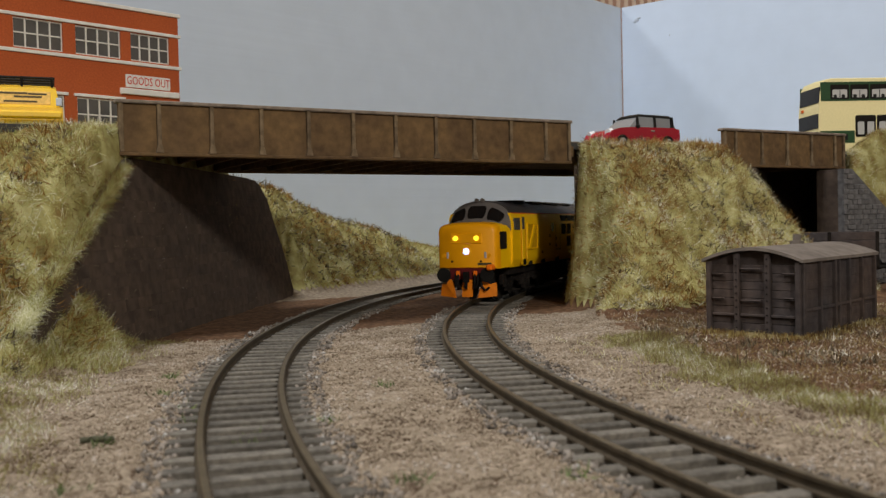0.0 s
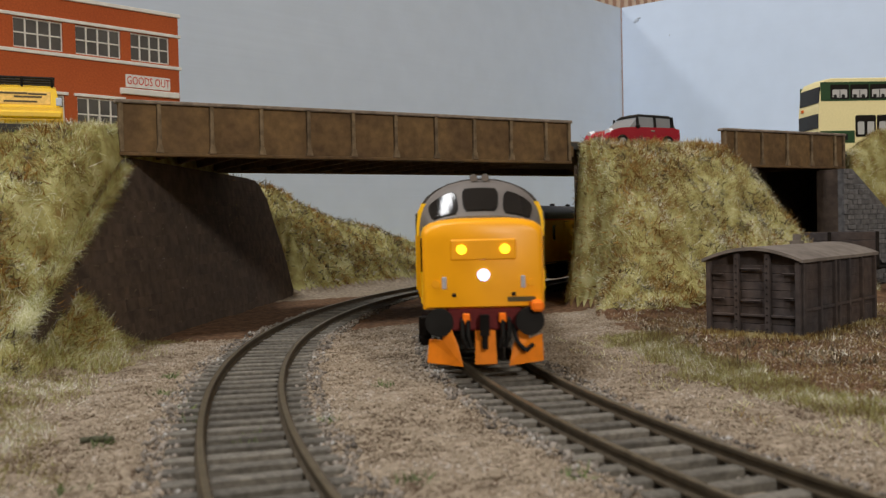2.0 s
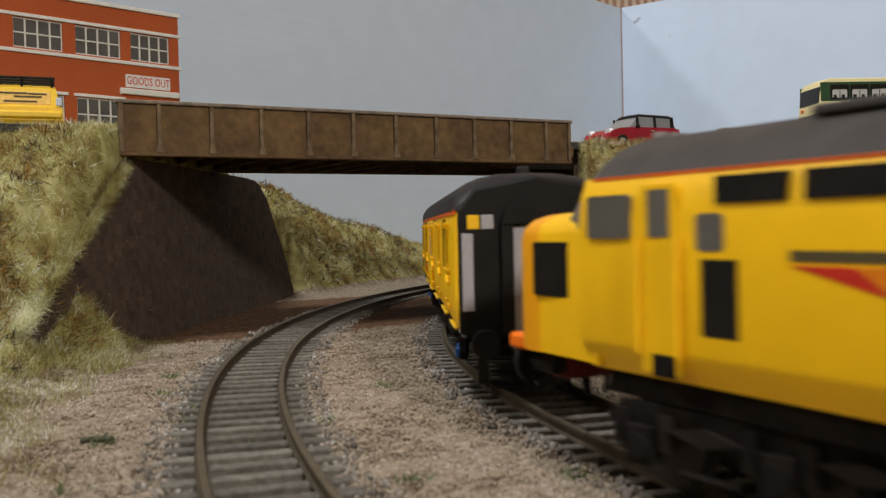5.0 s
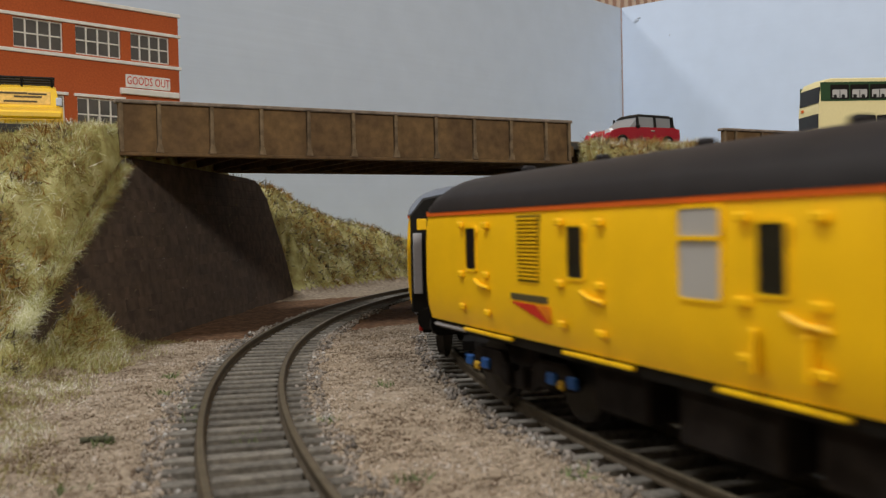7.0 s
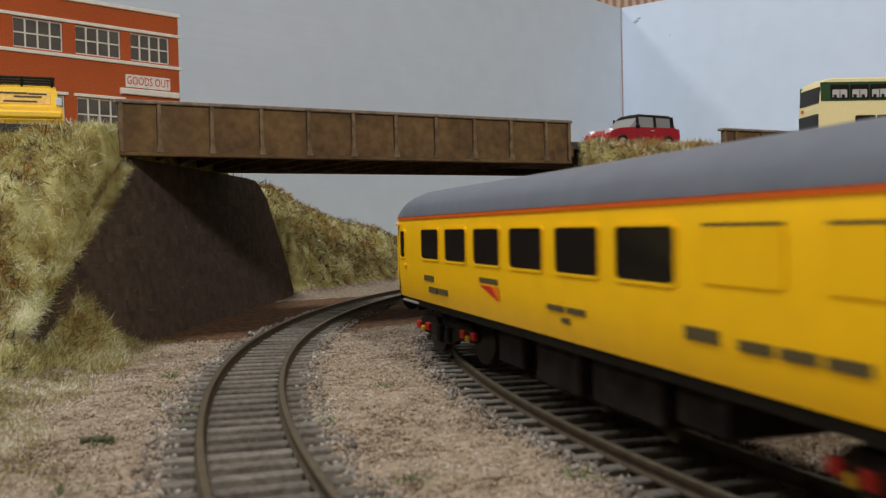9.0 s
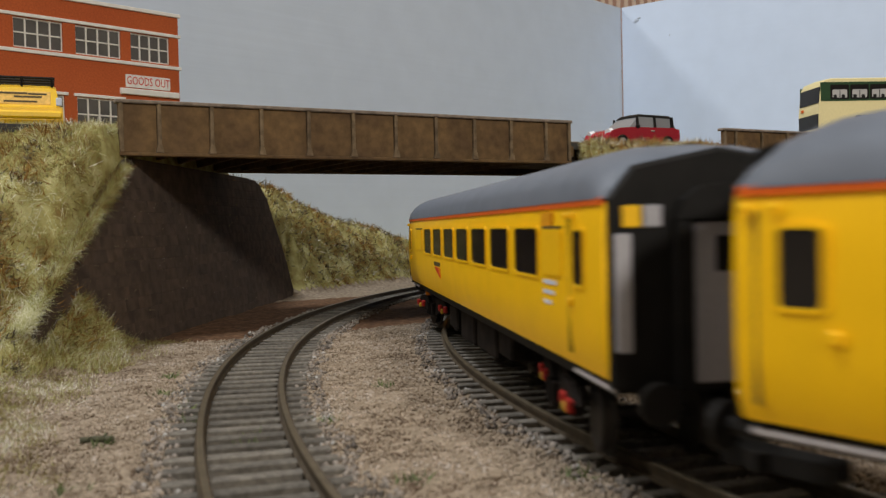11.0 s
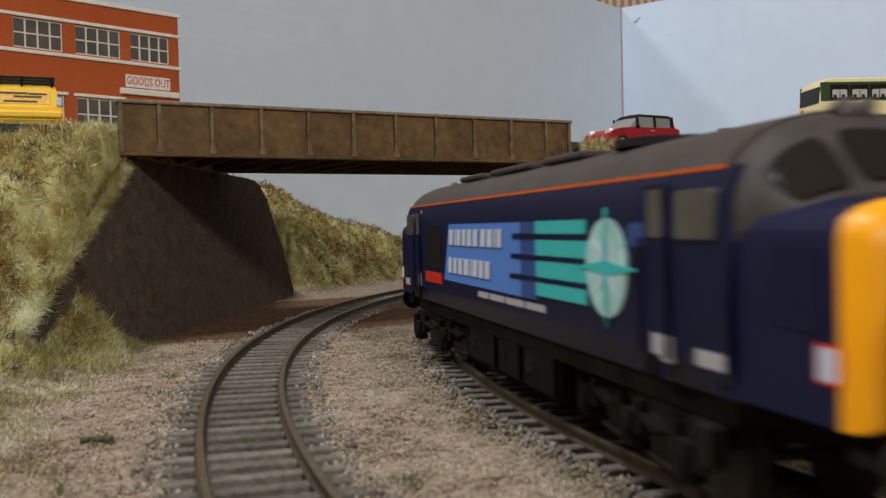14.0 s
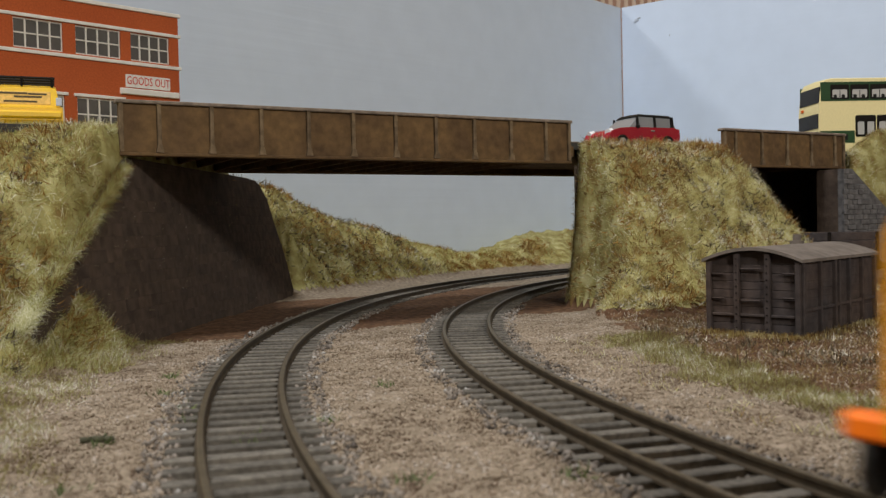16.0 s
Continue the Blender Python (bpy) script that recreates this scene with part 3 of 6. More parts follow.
def track(name, radius, a0, a1, label):
    ob = thing(name, label, "railway track", group="railway tracks")
    n = int((a1 - a0) * radius / 5)
    for side in (-1, 1):
        rr = radius + side * 8.65
        for nm, prof, mat in (("rail", [(-1.1, -2.6), (1.1, -2.6), (1.1, -2.2), (0.35, -1.9), (0.35, -0.9), (0.72, -0.7), (0.72, -0.06), (-0.72, -0.06), (-0.72, -0.7), (-0.35, -0.9), (-0.35, -1.9), (-1.1, -2.2)], RAIL),
                              ("rail_head", [(-0.55, -0.05), (0.55, -0.05), (0.45, 0.05), (-0.45, 0.05)], RAIL_TOP)):
            bm = bmesh.new()
            sec = []
            for i in range(n + 1):
                a = a0 + (a1 - a0) * i / n
                sec.append([(*arc_point(rr + q, a), zz) for q, zz in prof])
            loft(bm, sec)
            part(nm, bm, mat, ob)
    bm = soft_box(-1.55, 1.55, -15, 15, -4.6, -2.2, 0.25)
    first = part("sleeper", bm, SLEEPER, ob)
    count = int((a1 - a0) * radius / 7.6)
    for i in range(count):
        a = a0 + (a1 - a0) * (i + 0.5) / count
        x0, y0 = arc_point(radius, a)
        o = first if i == 0 else new("sleeper", first.data)
        o.parent = ob
        o.matrix_basis = place(x0 + random.uniform(-0.2, 0.2), y0, random.uniform(-0.15, 0.1), 90 - math.degrees(a) + random.uniform(-1.2, 1.2)) @ Matrix.Identity(4)
    return ob


track("outer_track", R_OUTER, -0.40, 1.05, "curved model track with rusty rails on weathered sleepers")
track("inner_track", R_MAIN, -0.62, 0.56, "curved model track with rusty rails and grey sleepers")
# ---- backboards and room ----
def board(name, p, ang, length, z0, z1, mat, label):
    bm = bmesh.new()
    n = 40
    rows = []
    for k, zz in enumerate(np.linspace(z0, z1, 6)):
        rows.append([bm.verts.new((length * i / n, 0, zz)) for i in range(n + 1)])
    for r0, r1 in zip(rows, rows[1:]):
        for i in range(n):
            bm.faces.new((r0[i], r0[i + 1], r1[i + 1], r1[i]))
    ext = bmesh.ops.extrude_face_region(bm, geom=list(bm.faces))
    bmesh.ops.translate(bm, vec=(0, 9, 0), verts=[v for v in ext["geom"] if isinstance(v, bmesh.types.BMVert)])
    ob = part(name, bm, mat, None, at=place(p[0], p[1], 0, ang))
    return tagged(ob, label, "backdrop board", kind="structure")


CORNER = (218.0, 1100.0)
BOARD_L, BOARD_R = 47.0, -38.0
TOP = 294.0
cl, sl = math.cos(radians(BOARD_L)), math.sin(radians(BOARD_L))
board("backdrop_left", (CORNER[0] - 780 * cl, CORNER[1] - 780 * sl), BOARD_L, 780, -40, TOP, SKY_BOARD_GREY, "pale grey-blue painted sky board, brush-streaked")
board("backdrop_right", (CORNER[0] + 1, CORNER[1] - 1), BOARD_R, 980, -40, TOP, SKY_BOARD_DIMMED, "pale blue painted sky board with small marks, dimmed for its stronger light")

right_board = bpy.data.objects["backdrop_right"]
PLASTER = material("chipped_plaster", (0.42, 0.47, 0.55), 0.9, vary=0.2, grain=300)
for xx, zz0, w, h in ((19, 276, 2.6, 1.2), (21.5, 278.5, 2.2, 0.7), (17.5, 274.4, 1.5, 0.8), (60, 253, 0.7, 0.7), (17, 300, 0.8, 0.5)):
    part("chip", soft_box(xx - w, xx + w, -0.9, 0.4, zz0 - h, zz0 + h, 0.3), PLASTER, right_board)
for k in range(26):
    zz0, w, h = 288 - k * 8.2 + random.uniform(-3, 3), random.uniform(0.5, 1.8), random.uniform(0.6, 2.6)
    part("filler_ridge", soft_box(0.4, 0.6 + w, -random.uniform(0.3, 0.7), 0.3, zz0 - h, zz0 + h, 0.15), SKY_BOARD_DIMMED, right_board)
bm = bmesh.new()
box(bm, -1500, 1700, -900, 1800, -60, -45)
tagged(part("baseboard", bm, TABLE), "brown baseboard under the model landscape", "baseboard", kind="structure")
bm = bmesh.new()
box(bm, -2600, 2600, 1900, 1960, -900, 1700)
tagged(part("wall_north", bm, WALLPAPER_LIGHT), "cream and brown striped wallpaper wall", "wall", kind="structure")
for i in range(60):
    bm = bmesh.new()
    box(bm, -200 + i * 16, -193 + i * 16, 1896, 1899, 200, 700)
    part("wallpaper_stripe", bm, WALLPAPER_DARK, bpy.data.objects["wall_north"])
for nm, dims in (("wall_south", (-2600, 2600, -2260, -2200, -900, 1700)), ("wall_west", (-2660, -2600, -2200, 1900, -900, 1700)), ("wall_east", (2600, 2660, -2200, 1900, -900, 1700)),
                 ("ceiling", (-2600, 2600, -2200, 1900, 1702, 1760)), ("floor", (-2600, 2600, -2200, 1900, -960, -902))):
    bm = bmesh.new()
    box(bm, *dims)
    tagged(part(nm, bm, ROOM), "plain painted room surface", nm.split("_")[0], kind="structure")


# ---- bridges ----
def girder_bridge(name, u0, length, panels, first, label, z0=68.0, z1=89.5):
    x0, y0 = road_point(u0, 0)
    ob = thing(name, label, "bridge", place(x0, y0, 0, ROAD_ANGLE), group="road bridges")
    for nm, v, sgn in (("near_girder", 0.0, -1), ("far_girder", DECK, 1)):
        bm = bmesh.new()
        far = 0 if sgn < 0 else 78
        box(bm, 0, length + far, v - 0.8, v + 0.8, z0 + 1.4, z1 - 1.4)
        g = part(nm, bm, GIRDER, ob)
        bm = soft_box(-1.0, length + 1.0 + far, v - 2.6, v + 2.6, z1 - 1.4, z1, 0.3)
        part("top_flange", bm, CAP, g)
        bm = soft_box(-0.5, length + 0.5 + far, v - 2.4, v + 2.4, z0, z0 + 1.4, 0.3)
        part("bottom_flange", bm, GIRDER, g)
        face = v + sgn * 0.8
        pitch = (length - 2 * first) / (panels - 2) if panels > 2 else length / panels
        xs = [0.8] + [first + pitch * k for k in range(panels - 1)] + [length - 0.8]
        if sgn < 0:
            for k, xx in enumerate(xs):
                bm = soft_box(xx - 0.8, xx + 0.8, face - 1.7, face, z0 + 1.4, z1 - 1.4, 0.25)
                part("stiffener", bm, GIRDER_EDGE, g)
                if 0 < k < len(xs) - 1:
                    bm = bmesh.new()
                    prism(bm, [(xx - 1.5, z0 + 1.4), (xx + 1.5, z0 + 1.4), (xx + 0.8, z0 + 4.5), (xx - 0.8, z0 + 4.5)], 2.0, Matrix.Translation((0, face - 2.1, 0)))
                    part("gusset", bm, GIRDER_EDGE, g)
            for xa, xb in zip(xs, xs[1:]):
                bm = soft_box(xa + 0.82, xb - 0.82, face - 0.35, face, z0 + 1.42, z1 - 1.42, 0.3)
                part("web_panel", bm, GIRDER, g)
    bm = bmesh.new()
    loft(bm, [[(-6, 1.2, z), (length + 4, 1.2, z), (length + 80, DECK - 1.2, z), (-6, DECK - 1.2, z)] for z in (z0 + 4, z0 + 9)])
    part("deck", bm, GIRDER, ob)
    for k in range(int(length / 14)):
        bm = bmesh.new()
        box(bm, 6 + 14 * k, 7.6 + 14 * k, 3.0, DECK - 3.0, z0 + 0.8, z0 + 4)
        part("cross_beam", bm, GIRDER, ob)
    bm = bmesh.new()
    box(bm, -6, length + 6, 2.8, DECK - 2.8, z0 + 9.2, z0 + 11)
    part("road_surface", bm, ASPHALT, ob)
    return ob


girder_bridge("plate_girder_bridge", -1.0, 215.4, 11, 15.0, "rusty brown plate girder road bridge with web stiffeners")
girder_bridge("short_girder_bridge", 322.0, 103.0, 6, 9.0, "short brown plate girder bridge over the siding")


# ---- stone abutments ----
def wall_x(y, z):
    t = (y - 344) / 246.0
    return WALL_X0 + (WALL_X1 - WALL_X0) * t - (z - GROUND) * 0.10


def wall_top(y):
    """The wing wall falls towards the viewer; the far end drops in a steep curve."""
    if y < 352:
        return max(-2.0, 68 - (352 - y) * 0.62)
    return float(np.interp(y, (352, 522, 532, 545, 556, 572, 582, 590), (67.5, 67.5, 65.5, 57, 41, 20, -3, -6)))


def abutment():
    ob = tagged(new("abutment"), "brown weathered stone bridge abutment with sloping wing walls", "abutment", kind="structure")
    bm = bmesh.new()
    ys = np.linspace(272, 590, 80)
    ring0 = [[(wall_x(y, -8) - 1.0, y, -8), (wall_x(y, wall_top(y)) - 1.0, y, wall_top(y) - 0.4), (wall_x(y, wall_top(y)) - (2 if y < 330 else 9), y, wall_top(y) - 0.4), (wall_x(y, -8) - (4 if y < 330 else 14), y, -8)] for y in ys]
    loft(bm, ring0)
    part("core", bm, WALL_STONE, ob)
    # courses of stone: the part under the road, laid one by one
    course = 4.6
    joined = bmesh.new()
    count = 0
    zrow = GROUND - 1.0
    row = 0
    while zrow < 67:
        y = 285 + (row % 2) * 5
        while y < 588:
            ln = random.uniform(8, 15)
            top = min(wall_top(y), wall_top(y + ln))
            if zrow + 1.5 < top:
                zt = min(zrow + course - 0.05, top)
                d = random.uniform(-0.03, 0.03) - 0.6
                pts = []
                for yy in (y + 0.02, y + ln - 0.02):
                    for zz in (zrow, zt):
                        pts.append((wall_x(yy, zz) + d, yy, zz))
                bm = joined if count >= 280 else bmesh.new()
                back = [(p[0] - 2.2, p[1], p[2]) for p in pts]
                inset = [(p[0], p[1] + (0.04 if p[1] < y + ln / 2 else -0.04), p[2] + (0.04 if p[2] == zrow else -0.04)) for p in pts]
                vb = [bm.verts.new(p) for p in back]
                vm = [bm.verts.new((p[0] - 0.05, p[1], p[2])) for p in pts]
                vf = [bm.verts.new(p) for p in inset]
                order = (0, 1, 3, 2)
                bm.faces.new([vf[i] for i in order])
                for a, b in zip(order, order[1:] + order[:1]):
                    bm.faces.new((vf[a], vm[a], vm[b], vf[b]))
                    bm.faces.new((vm[a], vb[a], vb[b], vm[b]))
                if count < 280:
                    part("stone", bm, WALL_STONE, ob)
                count += 1
            y += ln
        zrow += course
        row += 1
    if joined.verts:
        tagged(part("stonework", joined, WALL_STONE, ob), kind="stuff")
    else:
        joined.free()


def small_abutment(name, u, u1, label, mat, v0=2.0):
    x0, y0 = road_point(u, 0)
    ob = tagged(new(name), label, "abutment", kind="structure")
    ob.matrix_basis = place(x0, y0, 0, ROAD_ANGLE)
    bm = bmesh.new()
    loft(bm, [[(0, v0, z), (u1 - u, v0, z), (u1 - u + 70, DECK - 2, z), (70, DECK - 2, z)] for z in (-8, 67.6)])
    part("core", bm, WALL_STONE, ob)
    # wing wall that slopes down along the bank, stone by stone
    bm = bmesh.new()
    prism(bm, [(-20, -8), (60, -8), (60, 14), (-12, 67), (-20, 67)], 4.0, Matrix.Translation((0, -15.6, 0)))
    part("wing_core", bm, mat, ob)
    for r in range(23):
        w = -20.0 + (r % 2) * 3
        while w < 58:
            ln = random.uniform(4, 9)
            if -2 + r * 3 + 2.8 < 67 - max(0, w + ln + 12) * 0.74:
                part("stone", soft_box(w, w + ln - 0.25, -16.2 + random.uniform(-0.3, 0.25), -14, -2 + r * 3, -2 + r * 3 + 2.8, 0.25), mat, ob)
            w += ln
    bm = bmesh.new()
    box(bm, -20, -15, -11.7, v0 + 1, -8, 67.0)
    part("return_wall", bm, WALL_STONE, ob)


abutment()
small_abutment("siding_abutment", 425.0, 480.0, "grey coursed stone abutment beside the siding", GREY_STONE)
bm = bmesh.new()
loft(bm, [[(67, 464, z), (88, 470, z), (112, 556, z), (92, 548, z)] for z in (-8, 67.6)])
tagged(part("right_pier", bm, WALL_STONE), "dark stone pier at the end of the long bridge", "abutment", kind="structure")
bm = bmesh.new()
loft(bm, [[(160, 512, z), (178, 520, z), (214, 604, z), (196, 596, z)] for z in (-8, 67.6)])
tagged(part("siding_pier", bm, WALL_STONE), "dark stone pier under the short bridge", "abutment", kind="structure")
# plate added behind the opening so the bright backdrop stays out of it
bm = bmesh.new()
loft(bm, [[(190, 604, z), (330, 690, z), (326, 697, z), (186, 611, z)] for z in (-8, 78)])
tagged(part("siding_back_wall", bm, WALL_STONE), "dark stone-coloured plate added to close off the short bridge", "wall", kind="structure")
# road on the banks
for nm, ua, ub in (("road_left", -190, -8), ("road_middle", 217, 320), ("road_right", 432, 640)):
    x0, y0 = road_point(ua, 0)
    bm = bmesh.new()
    box(bm, 0, ub - ua, 5, DECK - 6, 76, 79.5)
    tagged(part(nm, bm, ASPHALT, None, at=place(x0, y0, 0, ROAD_ANGLE)), "dark grey asphalt road on the embankment", "road", kind="structure")


# ---- factory ----
FA = (-169.0, 600.0)
FACTORY_ANGLE = 45.5


def factory():
    ob = thing("factory_building", "orange-red brick factory with white bands and multi-pane windows", "building", place(FA[0], FA[1], 0, FACTORY_ANGLE))
    L, D = 230.0, 32.0

    def zz(py):
        return 38 + (411 - py) * 600 / 1626.0

    z_roof, z_b1, z_b2, z_l2, z_s2 = zz(30), zz(66), zz(122), zz(183), zz(246)
    bm = bmesh.new()
    # wall with true window openings, built from bricks courses between them
    bays = [(-33.0, -6.5), (-68, -39.5), (-104, -75.5), (-140, -111.5), (-176, -147.5), (-212, -183.5)]
    rows = [(z_b2 + 2.0, z_b1 - 1.2), (z_s2 + 2, z_l2 - 1.0)]
    xs = sorted([-L, 0] + [e for b in bays for e in b])
    zs = [70.0, rows[1][0], rows[1][1], rows[0][0], rows[0][1], z_roof]
    for i in range(len(xs) - 1):
        for k in range(5):
            win = any(abs(xs[i] - b[0]) < 0.01 for b in bays) and k in (1, 3)
            if win:
                continue
            box(bm, xs[i], xs[i + 1], 0, 3, zs[k], zs[k + 1])
    bmesh.ops.remove_doubles(bm, verts=bm.verts, dist=0.001)
    wall = part("wall", bm, BRICK, ob)
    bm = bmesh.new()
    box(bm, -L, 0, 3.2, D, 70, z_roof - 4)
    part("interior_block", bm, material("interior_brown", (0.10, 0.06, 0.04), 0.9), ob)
    for nm, zc, hh, pr in (("parapet_cap", z_roof, 2.2, 1.6), ("band", z_b1, 1.9, 1.2), ("band", z_b2, 2.0, 1.4)):
        bm = soft_box(-L - 1, 1.2, -pr, 3, zc - hh / 2, zc + hh / 2, 0.2)
        part(nm, bm, WHITE, ob)
    for b in bays[1:]:
        bm = soft_box(b[0] - 2, b[1] + 2, -1.0, 2, z_l2 - 0.9, z_l2 + 0.9, 0.2)
        part("lintel", bm, WHITE, ob)
    bm = soft_box(-41, -1.5, -2.6, 2, zz(170) - 1.8, zz(170) + 1.8, 0.3)
    part("door_canopy", bm, WHITE, ob, "white canopy over the loading door")
    for ri, (za, zb) in enumerate(rows):
        for bi, (xa, xb) in enumerate(bays):
            bm = bmesh.new()
            box(bm, xa, xb, 2.0, 2.4, za, zb)
            w = part("window", bm, GLASS_GREY, ob)
            n = 4
            for k in range(n + 1):
                t = 0.45 if 0 < k < n else 0.6
                xx = xa + (xb - xa) * k / n
                bm = bmesh.new()
                box(bm, max(xa, xx - t), min(xb, xx + t), 1.2, 1.95, za, zb)
                part("glazing_bar", bm, WHITE, w)
            for zz0 in (za + 0.5, (za + zb) / 2, zb - 0.5):
                bm = bmesh.new()
                box(bm, xa + 0.01, xb - 0.01, 1.25, 1.9, zz0 - 0.4, zz0 + 0.4)
                part("glazing_bar", bm, WHITE, w)
    # lettered sign
    bm = soft_box(-37.2, -7.0, -0.9, 0.0, zz(164) + 0.6, zz(141), 0.15)
    part("sign", bm, WHITE, ob, "white sign with red capitals")
    return ob, zz


FACTORY, fz = factory()


def text(name, body, size, mat, parent, m, align="CENTER", label="", depth=0.05, stretch=1.0):
    cu = bpy.data.curves.new(name, "FONT")
    cu.body, cu.size, cu.align_x, cu.align_y, cu.extrude = body, size * S, align, "CENTER", depth * S
    cu.resolution_u = 2
    tmp = bpy.data.objects.new(name, cu)
    scene.collection.objects.link(tmp)
    dg = bpy.context.evaluated_depsgraph_get()
    me = bpy.data.meshes.new_from_object(tmp.evaluated_get(dg))
    bpy.data.objects.remove(tmp)
    bpy.data.curves.remove(cu)
    me.transform(Matrix.Diagonal((stretch, 1, 1, 1)))
    me.materials.clear()
    me.materials.append(mat)
    ob = new(name, me)
    ob.parent = parent
    ob.matrix_basis = m
    return ob


text("sign_lettering", "GOODS OUT", 7.4, RED, FACTORY, place(-22.1, -1.0, (fz(164) + 0.6 + fz(141)) / 2, 0, 90), stretch=0.66)
# ---- rolling stock ----
# Each vehicle: x along its travel, y to its left, z up from the rail head.
def section(x, pts):
    return [(x, y, z) for y, z in pts]


def roof_points(hw, z_edge, z_top, n=12):
    pts = []
    for k in range(n + 1):
        a = math.pi * k / n
        pts.append((hw * math.copysign(abs(math.cos(a)) ** 0.72, math.cos(a)), z_edge + (z_top - z_edge) * math.sin(a) ** 0.85))
    return pts


def panel_xz(name, pts, y_out, thick, mat, parent, label=""):
    """Flat plate on the vehicle's side: polygon (x, z), its outer face at y_out."""
    bm = bmesh.new()
    prism(bm, pts, thick if y_out < 0 else -thick, Matrix.Translation((0, y_out, 0)))
    return part(name, bm, mat, parent, label)


def rect(x0, x1, z0, z1):
    return [(x0, z0), (x1, z0), (x1, z1), (x0, z1)]


def both_sides(name, pts, y, thick, mat, parent, label=""):
    for s in (-1, 1):
        panel_xz(name, pts, s * y, thick, mat, parent, label)


WHEELS = []


def wheelset(parent, x, r=6.6):
    bm = bmesh.new()
    rings = [(-8.9, r), (-7.2, r), (-7.1, r + 0.9), (-6.5, r + 0.9), (-6.4, 1.0), (6.4, 1.0), (6.5, r + 0.9), (7.1, r + 0.9), (7.2, r), (8.9, r)]
    loft(bm, [[(q * math.cos(2 * math.pi * k / 18), y, q * math.sin(2 * math.pi * k / 18)) for k in range(18)] for y, q in rings])
    ob = part("wheelset", bm, STEEL, parent, "dark steel wheelset", at=place(x, 0, r))
    WHEELS.append((ob, x, r))
    return ob


def coach_bogie(parent, x, turn, box_mat, yellow):
    bm = bmesh.new()
    for s in (-1, 1):
        prism(bm, [(-21, 8.5), (-17, 11.5), (-7, 11.5), (-4, 8.2), (4, 8.2), (7, 11.5), (17, 11.5), (21, 8.5), (19, 6.5), (8, 6.2), (5, 4.6), (-5, 4.6), (-8, 6.2), (-19, 6.5)], 1.6, Matrix.Translation((0, s * 12.6 - 0.8, 0)))
        for k in (-1, 1):
            rod(bm, (k * 3.0, s * 13.8, 5.2), (k * 3.0, s * 13.8, 9.5), 1.1, 8)
    box(bm, -6, 6, -12, 12, 9, 12.5)
    b = part("bogie", bm, FRAME, parent, "black four-wheel bogie", at=place(x, 0, 0, turn))
    for k in (-1, 1):
        for s in (-1, 1):
            for dx in (-3.4, 3.4):
                part("spring_cover", soft_box(k * 16 + dx - 1.5, k * 16 + dx + 1.5, s * 13.7 - 0.6, s * 13.7 + 0.6, 7.2, 9.5, 0.3), box_mat, b)
            part("axle_box", soft_box(k * 16 - 1.0, k * 16 + 1.0, s * 13.9 - 0.6, s * 13.9 + 0.6, 6.6, 8.4, 0.4), yellow, b)
        wheelset(b, k * 16)
    return b


